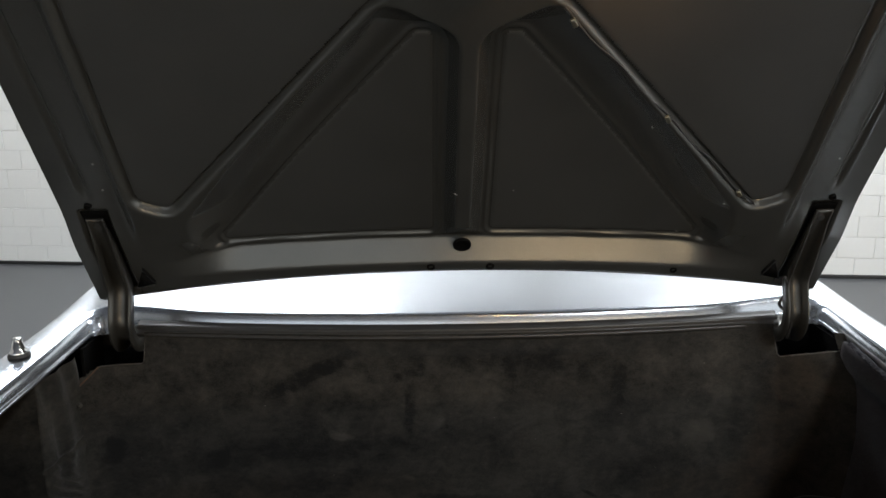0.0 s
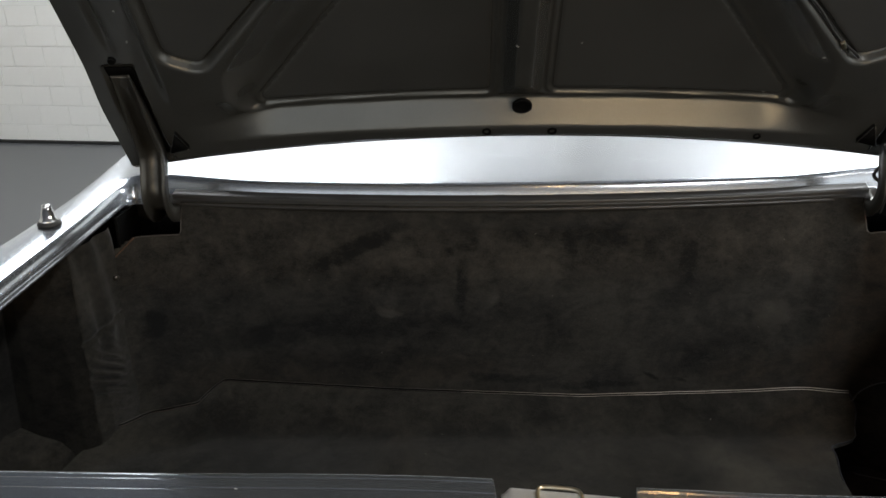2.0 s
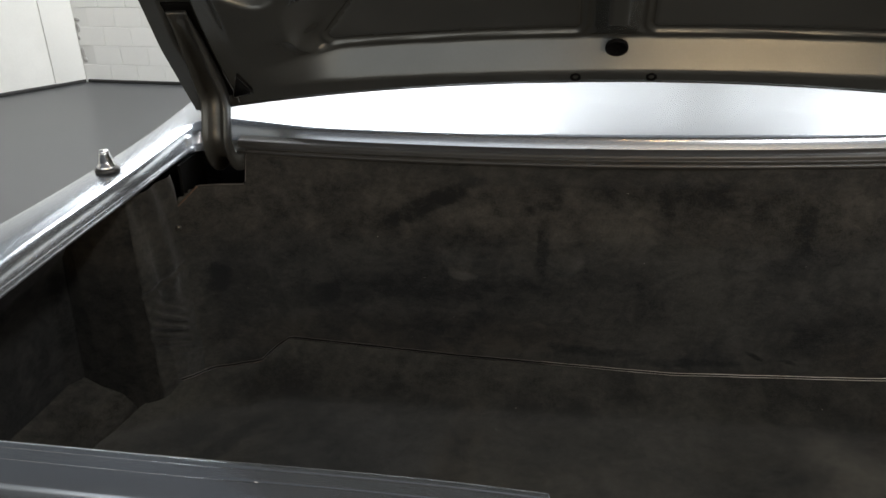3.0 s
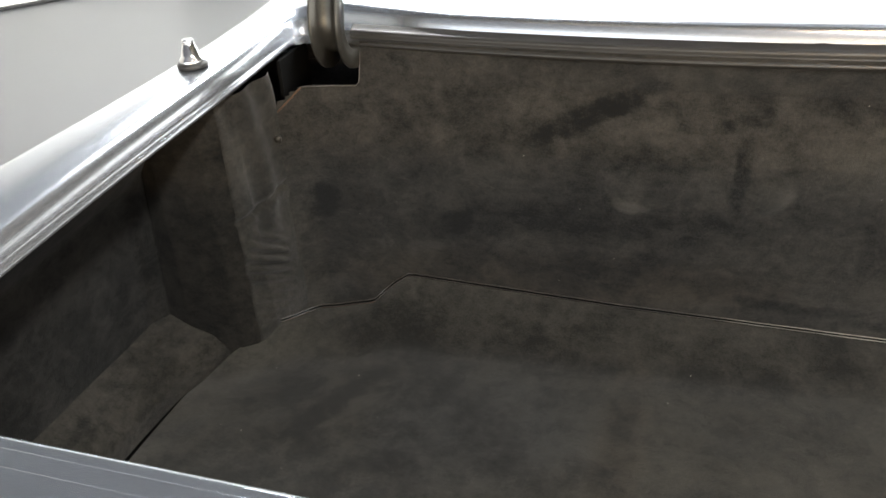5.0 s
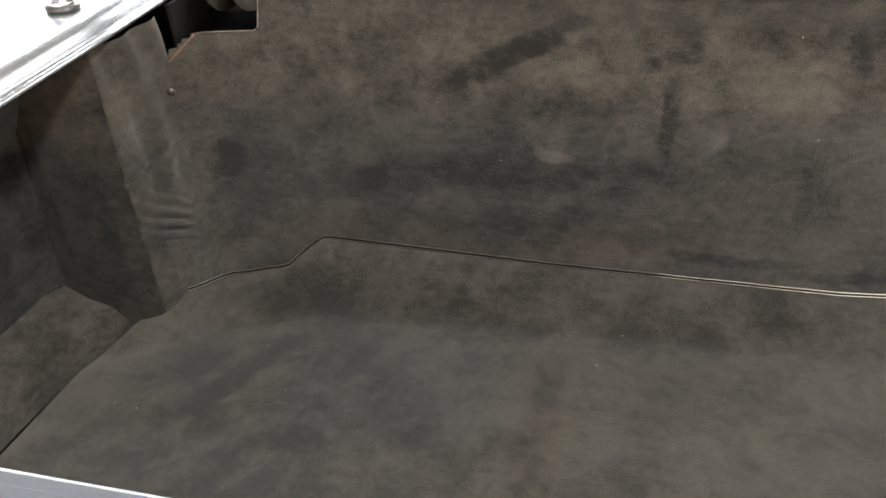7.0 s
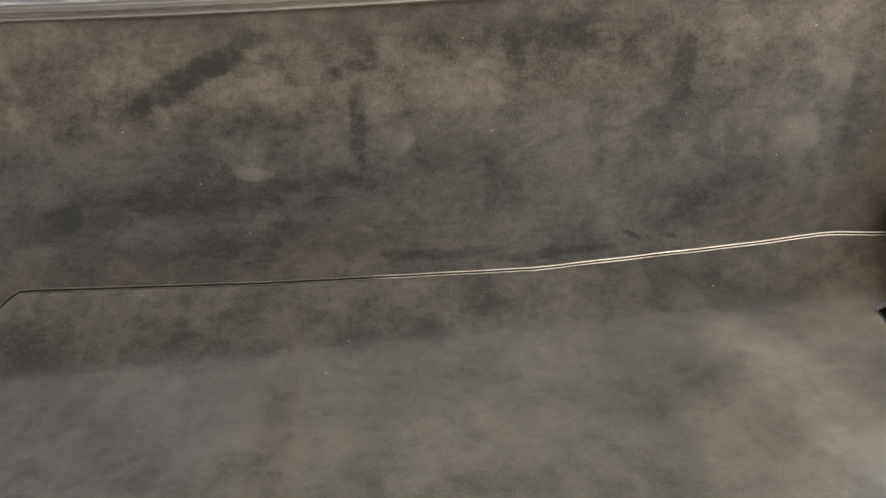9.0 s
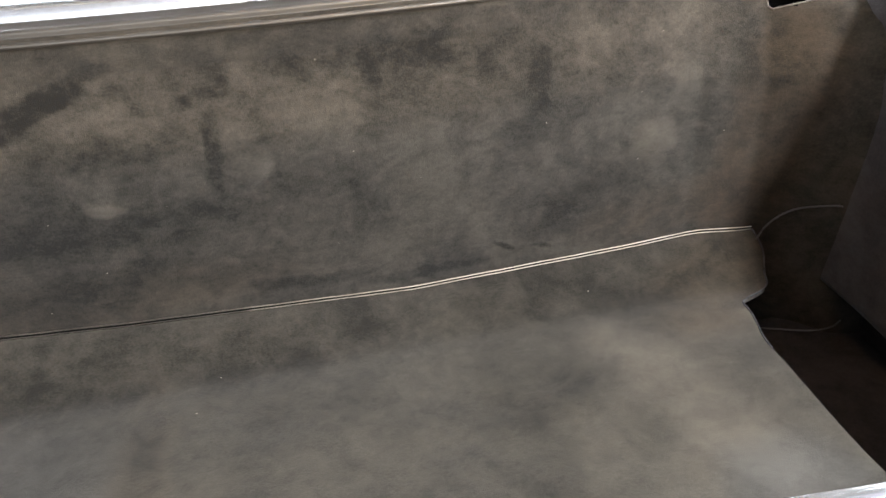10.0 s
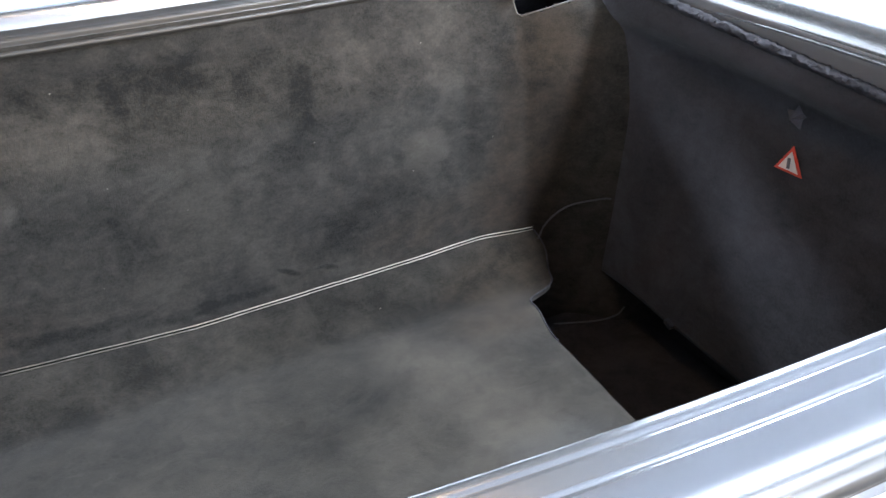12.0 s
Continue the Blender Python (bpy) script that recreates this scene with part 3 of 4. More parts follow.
bmesh.ops.delete(lid_bm, geom=[f for f, k in order.items() if k in drop], context="FACES")
lid_grp = part("boot_lid", lid_bm, LID_PAINT, car, "open boot lid with black-grey pressed inner frame")
for kind, piece in pieces:
    part(kind, piece, LID_FELT, lid_grp, "matt black-grey board set into the lid frame")
part("outer_skin", sheet(40, 24, lambda a, b: on_lid(
    (2 * a - 1) * (lid_half(b * LID_LONG) + 0.004),
    (lid_low((2 * a - 1) * 0.57) - 0.009) * (1 - b) + (LID_LONG + 0.005) * b, -0.040 - 0.02 * (1 - (2 * a - 1) ** 2) * math.sin(math.pi * (0.15 + 0.7 * b))),
    0.012, -LIDN), PAINT, lid_grp, "silver painted outer skin")


def disc(u, s, r, h, mat, name, label, deep=0.004, tilt=None):
    m = Matrix.Translation(on_lid(u, s, h)) @ LIDN.to_track_quat("Z", "Y").to_matrix().to_4x4()
    part(name, turned([(r * 1.12, -deep), (r * 1.12, 0.0), (r * 0.95, 0.0012), (r * 0.9, -0.001), (r * 0.2, -0.0015)], m, 20), mat, lid_grp, label)


# Nothing is cut here: black discs paint the dark inside the holes.
disc(0.0, 0.108, 0.012, 0.0012, VOID, "drain_hole_shade", "black disc standing in for the dark of a round hole")
for sx in (-1, 1):
    disc(sx * 0.527, 0.203, 0.0045, 0.0012, VOID, "drain_hole_shade", "")
disc(0.335, 0.040, 0.005, 0.0012, VOID, "drain_hole_shade", "")
disc(-0.047, 0.056, 0.006, 0.0012, VOID, "drain_hole_shade", "")
disc(0.045, 0.056, 0.006, 0.0012, VOID, "drain_hole_shade", "")

CHIPS = [(-0.499, 0.276), (-0.501, 0.226), (-0.011, 0.218), (0.074, 0.19), (0.247, 0.323), (0.377, 0.188), (0.514, 0.271), (0.335, 0.093)]

# ---- hinges ----
HINGE = [(1.316, 1.066), (1.333, 1.044), (1.351, 1.021), (1.377, 0.981), (1.394, 0.951), (1.396, 0.930), (1.391, 0.910), (1.386, 0.893), (1.385, 0.878), (1.391, 0.864), (1.405, 0.854), (1.426, 0.852), (1.45, 0.862)]


def hinge_curve(k):
    f = k * (len(HINGE) - 1)
    i = min(int(f), len(HINGE) - 2)
    p = [Vector((0, *HINGE[min(max(j, 0), len(HINGE) - 1)])) for j in (i - 1, i, i + 1, i + 2)]
    t = f - i
    return 0.5 * ((2 * p[1]) + (p[2] - p[0]) * t + (2 * p[0] - 5 * p[1] + 4 * p[2] - p[3]) * t * t + (3 * p[1] - p[0] - 3 * p[2] + p[3]) * t ** 3)


def hinge_arm(cx):
    bm = bmesh.new()
    rows = []
    n = 48
    for k in range(n + 1):
        c = hinge_curve(k / n)
        d = (hinge_curve(min(1, k / n + 0.01)) - hinge_curve(max(0, k / n - 0.01))).normalized()
        b = Vector((1, 0, 0)).cross(d).normalized()
        w, dp, th = 0.0125 + 0.004 * smooth(0.0, 0.35, k / n), 0.017 * smooth(0.0, 0.3, k / n) + 0.004, 0.003
        sec = [(-w, dp), (-w, 0), (w, 0), (w, dp), (w - th, dp), (w - th, th), (-w + th, th), (-w + th, dp)]
        rows.append([bm.verts.new(c + Vector((cx + x, 0, 0)) - b * y) for x, y in sec])
    for a, b in zip(rows, rows[1:]):
        for i in range(8):
            bm.faces.new((a[i], a[(i + 1) % 8], b[(i + 1) % 8], b[i]))
    for r in (rows[0], rows[-1]):
        bm.faces.new(r[0:2] + r[6:8])
        bm.faces.new(r[2:6])
        bm.faces.new((r[1], r[2], r[5], r[6]))
    bmesh.ops.bevel(bm, geom=[e for e in bm.edges if len(e.link_faces) == 2 and e.calc_face_angle(0) > 0.9], offset=0.0008, segments=1, affect="EDGES")
    arm = part("hinge", bm, STEEL, car, "worn dark steel gooseneck hinge")
    for kk in (0.44,):
        rivet = Matrix.Translation(hinge_curve(kk) + Vector((cx, 0.0005, 0))) @ Vector((0, -1, 0.15)).to_track_quat("Z", "Y").to_matrix().to_4x4()
        part("rivet", turned([(0.0030, -0.002), (0.0028, 0.0008), (0.0016, 0.0018)], rivet, 12), ZINC, arm)
    # Black sheet in the slot paints the shade beside the arm.
    part("hinge_slot_shade", sheet(10, 24, lambda a, b: on_lid(math.copysign(0.529, cx) + (2 * a - 1) * 0.019, 0.004 + 0.176 * b, -0.0115), 0.001, -LIDN), VOID, arm, "black sheet standing in for the shade behind the hinge arm")
    return arm


hinge_arm(-0.527)
hinge_arm(0.527)

# ---- boot lining ----
BULK = [(-0.612, 1.352), (-0.57, 1.382), (-0.50, 1.390), (0.0, 1.384), (0.44, 1.386), (0.51, 1.372), (0.565, 1.335), (0.60, 1.305), (0.65, 1.290)]


def bulk_y(x):
    return linear(BULK, x)


def bulk_lean(x, z):
    """How far the upper edge of the panel leans away towards the seal."""
    top = YF + 0.045 * (x / 0.58) ** 2 + 0.003 - linear(BULK, max(-0.5, min(0.46, x)))
    return linear([(0.745, 0.0), (0.815, 0.019), (0.852, top)], z)


def bulk_relief(x, z):
    """A round bump, a short welt and a few shallow dents under the carpet."""
    r = math.hypot(x + 0.054, z - 0.714)
    h = 0.0022 * smooth(0.026, 0.014, r)
    h += 0.0016 * smooth(1.5, 0.7, math.hypot((x + 0.196) / 0.018, (z - 0.688) / 0.006))
    h -= 0.0022 * math.exp(-((x - 0.214) / 0.012) ** 2 - ((z - 0.578 + 0.4 * (x - 0.214)) / 0.004) ** 2)
    h -= 0.0018 * math.exp(-((x - 0.254) / 0.011) ** 2 - ((z - 0.571) / 0.003) ** 2)
    h += 0.0014 * smooth(0.030, 0.012, math.hypot(x - 0.388, z - 0.686))
    return h


def bulk_cell(x, z):
    return Vector((x, bulk_y(x) + bulk_lean(x, z) - bulk_relief(x, z) + 0.002 * n3(x, 0, z, 9) + 0.0008 * n3(x, 3, z, 40), z))


bm = grid(320, 130, lambda a, b: bulk_cell(-0.612 + 1.252 * a, 0.36 + 0.498 * b * (1 if -0.612 + 1.252 * a < 0.604 else 0.9)))
for f in list(bm.faces):
    c = f.calc_center_median()
    if (c.z > 0.811 + 0.28 * max(0.0, c.x - 0.51) and 0.510 < abs(c.x) < 0.591) or (c.x < -0.578 and c.z > 0.811 + 0.55 * (c.x + 0.578)):
        bm.faces.remove(f)
bulkhead = part("bulkhead_lining", bm, CARPET, car, "dark brown-grey suede carpet panel with rubbed nap marks and a painted shade edge")



STRIP = [(0.004, -0.034), (0.0, -0.031), (0.001, -0.0285), (0.005, -0.0268), (0.009, -0.0262), (0.0095, -0.0245), (0.0085, -0.0220), (0.0095, -0.0195), (0.0135, -0.0182), (0.0165, -0.0178), (0.019, -0.0165), (0.0235, -0.0150)]


def strip_point(a, b):
    x = -0.525 + 1.05 * a
    o, dz = STRIP[min(int(round(b * (len(STRIP) - 1))), len(STRIP) - 1)]
    yy = YF + 0.045 * (x / 0.58) ** 2 + o
    return Vector((x, yy, deck(yy) + dz + 0.0005))


part("weatherstrip", grid(60, len(STRIP) - 1, strip_point), SEAL, car, "ribbed grey rubber seal along the front of the opening")

def mat_left(y):
    return linear([(0.74, -0.715), (1.05, -0.684), (1.11, -0.681), (1.18, -0.675), (1.22, -0.663), (1.255, -0.646), (1.285, -0.627), (1.31, -0.612)], y)


part("seal_joint", grid(4, len(STRIP) - 1, lambda a, b: strip_point(0.472 + 0.010 * a, b) + Vector((0, -0.0009, 0.0004))), RUBBER, car, "dark joint in the rubber seal")

# left-hand corner post, recess and side lining
LEFT = [(-0.598, 1.364), (-0.605, 1.320), (-0.611, 1.296), (-0.621, 1.274), (-0.640, 1.259), (-0.668, 1.253), (-0.700, 1.253), (-0.730, 1.260), (-0.740, 1.235), (-0.746, 1.10), (-0.752, 0.95), (-0.755, 0.72)]


def left_cell(a, b):
    f = a * (len(LEFT) - 1)
    i = min(int(f), len(LEFT) - 2)
    t = f - i
    x, y = LEFT[i][0] * (1 - t) + LEFT[i + 1][0] * t, LEFT[i][1] * (1 - t) + LEFT[i + 1][1] * t
    z = 0.48 + (deck(y) - 0.040 - 0.48) * b
    post = smooth(0.42, 0.2, a)
    x += (0.003 * n3(x * 6, y * 12, z * 30) + 0.005 * n3(x * 10, y * 30, z * 60 + y * 40) * smooth(0.75, 0.6, z) * smooth(0.15, 0.28, a)) * post + 0.03 * (b - 0.3) * smooth(0.5, 0.7, a)
    fold = math.sin(400 * z + 260 * y + 7 * n3(x, y * 8, z * 8)) * smooth(0.54, 0.58, z) * smooth(0.72, 0.64, z) * smooth(0.03, 0.10, a) * smooth(0.30, 0.20, a)
    x += 0.0062 * fold * (0.6 + 0.8 * n3(z * 20, y * 9, 2))
    drape = math.sin(150 * y + 16 * z + 4 * n3(y * 5, z * 6, 8)) * smooth(0.62, 0.72, z) * smooth(0.45, 0.30, a)
    x += 0.0030 * drape * (0.7 + n3(y * 14, z * 9, 5)) - 0.004 * math.exp(-((z - 0.695 - 0.12 * (y - 1.29)) / 0.004) ** 2) * smooth(0.45, 0.30, a)
    x = max(x, linear([(0.66, -0.78), (0.80, -0.690), (0.845, -0.645)], z))
    return Vector((x, y, z))


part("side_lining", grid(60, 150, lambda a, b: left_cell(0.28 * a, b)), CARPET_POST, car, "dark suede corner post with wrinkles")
# Face turned from the light: its shade is in the darker suede.
part("side_lining", grid(40, 60, lambda a, b: left_cell(0.28 + 0.35 * a, b)), CARPET_POST_SHADED, car, "corner post face in darker suede, its shade put into the colour")
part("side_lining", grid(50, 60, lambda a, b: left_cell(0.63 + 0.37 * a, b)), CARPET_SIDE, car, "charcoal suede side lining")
part("ledge", grid(30, 30, lambda a, b: Vector((
    linear([(0, -0.765), (0.75, mat_left(0.74 + 0.535 * b) - 0.025), (0.93, mat_left(0.74 + 0.535 * b) - 0.012), (1, mat_left(0.74 + 0.535 * b) - 0.011)], a), 0.74 + 0.535 * b,
    linear([(0, 0.575), (0.75, 0.545), (0.93, 0.525), (1, 0.48)], a) + 0.0015 * n3(a * 5, b * 9, 3)))), CARPET_POST, car, "carpeted side ledge")

# right-hand side lining with an overhanging padded edge
def right_cell(a, b):
    y = 1.345 - 0.58 * a
    x = linear([(0, 0.586), (0.6, 0.624), (0.86, 0.628), (0.9, 0.617), (0.93, 0.600), (0.97, 0.592), (1, 0.60)], b)
    z = 0.501 - 0.076 * (1.312 - y) * (1 - b) + linear([(0, 0), (0.86, 0.294), (0.9, 0.305), (0.93, 0.313), (0.97, 0.333), (1, 0.350)], b) - 0.07 * a * smooth(0.5, 1, b)
    x = 0.586 + (x - 0.586) * (0.35 + 0.65 * smooth(0.0, 0.34, a))
    return Vector((x + 0.002 * n3(1, y, z, 14), y, z))


right = part("side_lining", sheet(60, 60, right_cell, 0.006, (1, 0, 0)), CARPET_DARK, car, "black carpeted side lining with a padded edge")


def fray_point(a, b):
    """A loose, frayed strip along the upper edge of the padded lining."""
    y = 1.335 - 0.5 * a
    z = 0.822 + 0.128 * (y - 1.121) + 0.009 * (b - 0.5) + 0.0016 * n3(y * 60, b * 3, 1) + 0.0012 * n3(y * 260, b * 6, 7)
    return Vector((0.5965 - 0.004 * math.sin(math.pi * b) - 0.0016 * n3(y * 90, b * 5, 4) - 0.0018 * n3(y * 380, b * 9, 3), y, z))


part("frayed_edge", sheet(520, 8, fray_point, 0.003, (1, 0, 0)), FRAY, right, "frayed light grey felt edge")
part("pit_wall", sheet(20, 6, lambda a, b: Vector((0.640 - 0.012 * b + 0.0015 * n3(a * 9, b * 4, 2), 1.335 - 0.57 * a, 0.42 + 0.09 * b)), 0.004, (1, 0, 0)), CARPET_WELL, car, "black carpeted wall of the side well")
part("well_floor", sheet(24, 40, lambda a, b: Vector((0.36 + 0.29 * a, 1.345 - 0.58 * b, 0.424 + 0.012 * smooth(0.12, 0.0, b) + 0.003 * n3(a * 4, b * 7, 1))), 0.02, (0, 0, -1)), CARPET_WELL, car, "low black carpeted side well")

part("inner_flange", sheet(40, 4, lambda a, b: Vector((0.602 - 0.001 * b, 1.38 - 0.58 * a, deck(1.38 - 0.58 * a) - 0.022 - (0.020 + 0.035 * a) * b)), 0.003, (1, 0, 0)), FLANGE, car, "dark grey painted flange under the rim")

# floor carpet
def mat_right(y):
    return spline([(0.74, 0.43), (1.06, 0.434), (1.20, 0.443), (1.283, 0.459), (1.325, 0.505), (1.36, 0.515), (1.39, 0.512)], y)


def mat_front(x):
    return spline([(-0.65, 1.275), (-0.616, 1.302), (-0.56, 1.338), (-0.506, 1.348), (-0.478, 1.373), (-0.455, 1.381), (0.44, 1.380), (0.52, 1.362)], x)


def mat_cell(a, b):
    y = 0.74 + 0.64 * b
    x = mat_left(min(y, 1.31)) * (1 - a) + mat_right(y) * a
    for turn in range(3):
        f = mat_front(x)
        y = 0.74 + (f - 0.74) * b
        x = mat_left(min(y, 1.31)) * (1 - a) + mat_right(0.74 + 0.64 * b) * a
    d = f - y
    rise = linear([(-0.62, 0.022), (-0.50, 0.035), (-0.465, 0.0605), (-0.2, 0.042), (0.1, 0.0285), (0.35, 0.0365), (0.52, 0.046)], x)
    z = 0.514 + rise * (1 - smooth(-0.02, 0.075, d)) * 1.08 + (0.0025 * n3(x, y, 0, 7) + 0.0015 * n3(x, y, 5, 22)) * (1 - b ** 6)
    return Vector((x, y, z))


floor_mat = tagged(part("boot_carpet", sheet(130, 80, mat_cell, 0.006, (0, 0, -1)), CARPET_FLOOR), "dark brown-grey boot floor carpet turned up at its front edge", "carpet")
floor_mat.data.set_sharp_from_angle(angle=radians(50))
for up in (0.0006, 0.0042):
    part("piping", tube([mat_cell(k / 120, 1.0) + Vector((0, 0.001, up + 0.0002 * math.sin(k * 0.7) + 0.0003 * n3(k * 0.9, up * 900, 0))) for k in range(121)], 0.0006, 6), BINDING, floor_mat, "worn edge binding")
part("seam", tube([mat_cell(k / 120, 1.0) + Vector((0, 0.0008, 0.0024)) for k in range(121)], 0.0008, 6), VOID, floor_mat, "dark seam between the two bindings")
part("piping", tube([mat_cell(1.0, 0.72 + 0.28 * k / 40) + Vector((0.0008, 0, 0.0005)) for k in range(41)], 0.0011, 6), FRAY, floor_mat, "grey bound edge at the curled corner")
for q in ((-0.765, -0.761, 0.762, 1.53, 0.33, 0.74), (0.665, 0.669, 0.762, 1.53, 0.33, 0.74), (-0.765, 0.669, 1.53, 1.534, 0.33, 0.80), (-0.63, 0.63, 1.535, 1.539, 0.74, 0.872),
          (-0.765, 0.669, 0.764, 0.768, 0.33, 0.77), (-0.765, 0.669, 0.762, 1.53, 0.326, 0.33)):
    part("shell_panel", box(*q), CARPET_WELL, car, smooth=False)
# Black panels added at the hinge notches to put the shade there into colour.
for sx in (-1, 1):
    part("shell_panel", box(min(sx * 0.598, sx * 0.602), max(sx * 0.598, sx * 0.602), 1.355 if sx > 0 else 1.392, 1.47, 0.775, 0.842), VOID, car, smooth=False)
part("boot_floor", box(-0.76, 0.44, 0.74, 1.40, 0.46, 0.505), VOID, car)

# antenna
m = Matrix.Translation((-0.646, 1.292, deck(1.292) - 0.0062)) @ Matrix.Diagonal((1.5, 1.5, 0.86, 1))
ant = part("antenna", turned([(0.0105, 0), (0.0105, 0.003), (0.0098, 0.005)], m), RUBBER, car, "retracted chrome aerial on a black rubber seat")
part("mast", turned([(0.0088, 0.004), (0.0085, 0.009), (0.0062, 0.013), (0.0062, 0.016), (0.0055, 0.0165), (0.0055, 0.022), (0.0045, 0.0225), (0.0045, 0.027), (0.0036, 0.0275), (0.0040, 0.029), (0.0040, 0.032), (0.0030, 0.033)], m), CHROME, ant)


# cut edges of the bulkhead board round the hinge notches
for sx in (-1, 1):
    c = [(0.510, 0.850), (0.510, 0.835), (0.510, 0.815), (0.514, 0.811), (0.545, 0.811), (0.576, 0.811)] + ([(0.590, 0.811)] if sx > 0 else [])
    c = [(x, z + (0.28 * (x - 0.51) if sx > 0 else 0)) for x, z in c]
    part("board_edge", tube([Vector((sx * x, bulk_y(sx * x) + bulk_lean(sx * x, z) - 0.0006, z)) for x, z in c], 0.0007 if sx < 0 else 0.001, 6), CUT, bulkhead, "pale cut edge of the lining board")
part("rust_patch", tube([bulk_cell(-0.577 - 0.028 * k / 12, 0.811 - 0.027 * k / 12) + Vector((0.001 * n3(k, 0, 0, 0.9), -0.001, 0)) for k in range(13)], 0.0018, 8, 0.5), RUST, bulkhead, "rusty bare metal edge")
part("screw", turned([(0.004, 0), (0.004, 0.002), (0.002, 0.003)], Matrix.Translation((-0.597, 1.356, 0.762)) @ Vector((0.3, -1, 0)).to_track_quat("Z", "Y").to_matrix().to_4x4(), 12), STEEL, bulkhead)
part("rusty_gap", tube([mat_cell(k / 120, 1.0) + Vector((-0.002, 0.004, -0.003)) for k in range(0, 17)], 0.004, 6, 0.6), RUST, car, "rusty metal showing under the carpet edge")

# lint and crumbs on the carpets
rng = random.Random(7)
bm = bmesh.new()
for k in range(46):
    if k % 3:
        p = mat_cell(rng.random(), 0.15 + 0.8 * rng.random())
        nrm = Vector((0, 0, 1))
    else:
        x, z = rng.uniform(-0.55, 0.5), rng.uniform(0.58, 0.84)
        p, nrm = bulk_cell(x, z), Vector((0, -1, 0))
    r = rng.uniform(0.0003, 0.0008)
    q = bmesh.ops.create_icosphere(bm, subdivisions=1, radius=r)
    st = Matrix.Translation(p + nrm * r * 0.6) @ Matrix.Rotation(rng.random() * 6, 4, nrm) @ Matrix.Diagonal((rng.uniform(0.6, 2.2), 0.7, 0.7, 1))
    bmesh.ops.transform(bm, matrix=st, verts=q["verts"])
tagged(part("lint", bm, LINT), "pale lint and crumbs scattered on the boot carpet", "lint", kind="stuff")

# tail lamp on the rear face
def rear_face(x):
    return rear_y(x) - 0.0434


def rear_strip(name, z0, z1, proud, mat, parent, label=""):
    return part(name, sheet(24, 4, lambda a, b: Vector((0.12 + 0.43 * a, rear_face(0.12 + 0.43 * a) - proud * math.sin(math.pi * (0.1 + 0.8 * b)) ** 0.5, z0 + (z1 - z0) * b + 0.03 * (0.12 + 0.43 * a - 0.25))), 0.02, (0, 1, 0)), mat, parent, label)


lamp = rear_strip("tail_lamp", 0.700, 0.8000, 0.008, RED, car, "red tail lamp with a chrome frame")
rear_strip("chrome_frame", 0.8000, 0.8125, 0.006, CHROME, lamp)
rear_strip("gasket", 0.8125, 0.8195, 0.003, RUBBER, lamp, "perished black rubber gasket")

# rear wheels
for wx in (-0.69, 0.69):
    wm = Matrix.Translation((wx, 1.72, 0.31)) @ Matrix.Rotation(radians(90), 4, "Y")
    w = part("wheel", turned([(0.20, -0.085), (0.29, -0.095), (0.31, -0.07), (0.31, 0.07), (0.29, 0.095), (0.20, 0.085)], wm, 40), TYRE, car)
    part("rim", turned([(0.05, -0.088), (0.19, -0.088), (0.2, -0.08), (0.2, 0.08), (0.19, 0.088), (0.05, 0.088)], wm, 32), CHROME, w)

# lock catch on the rear sill
PLATE = material("pale_catch_plate", (0.62, 0.62, 0.60), 0.35, 0.6, 0.1, 40, 300)
catch = part("lock_catch", sheet(40, 8, lambda a, b: Vector((-0.051 + 0.099 * a, rear_y(-0.051 + 0.099 * a) - 0.0075 - 0.029 * b - 0.004 * smooth(0.08, 0.0, min(a, 1 - a)), rear_z(0) - 0.0060 - 0.0015 * b - 0.004 * smooth(0.08, 0.0, min(a, 1 - a)))), 0.003, (0, 0, -1)), PLATE, car, "pale metal lock catch in a notch of the rear sill")
loop = [(-0.023, 0.020, -0.004), (-0.0225, 0.010, -0.0018), (-0.018, 0.0062, -0.0010), (-0.006, 0.0058, -0.0008), (0.006, 0.0062, -0.0010), (0.0105, 0.010, -0.0018), (0.011, 0.020, -0.004)]
part("striker", tube(arc([(x, rear_y(x) - back, rear_z(0) - 0.0025 + up) for x, back, up in loop], 48), 0.0017, 8), ZINC, catch, "looped striker")

# warning sticker and torn tuft on the right-hand lining
def sticker(grow, lift, name, mat, parent=None):
    pts = [Vector((0.6225 - lift, y, z)) for y, z in ((1.0895, 0.7305), (1.0755, 0.7030), (1.1085, 0.7040))]
    c = sum(pts, Vector()) / 3
    bm = bmesh.new()
    f = [bm.verts.new(c + (p - c) * grow + Vector((-0.0006, 0, 0))) for p in pts]
    g = [bm.verts.new(c + (p - c) * grow) for p in pts]
    bm.faces.new(f)
    bm.faces.new(g[::-1])
    for k in range(3):
        bm.faces.new((f[k], f[(k + 1) % 3], g[(k + 1) % 3], g[k]))
    return part(name, bm, mat, parent or car, smooth=False)


warn = sticker(1.0, 0.0, "warning_sticker", STICK_RED)
warn["label"] = "small red and white triangular warning sticker"
sticker(0.70, 0.001, "sticker_field", STICK_WHITE, warn)
part("sticker_bar", box(0.6195, 0.6205, 1.0895, 1.0925, 0.7085, 0.7185), STICK_BAR, warn, smooth=False)
bm = bmesh.new()
star = []
for k in range(10):
    r = 0.012 if k % 2 == 0 else 0.005
    a = k * math.pi / 5 + 0.4
    star.append(bm.verts.new((0.616 + 0.004 * (k % 2), 1.087 + r * math.cos(a), 0.760 + r * math.sin(a))))
tip = bm.verts.new((0.608, 1.087, 0.759))
for k in range(10):
    bm.faces.new((star[k], star[(k + 1) % 10], tip))
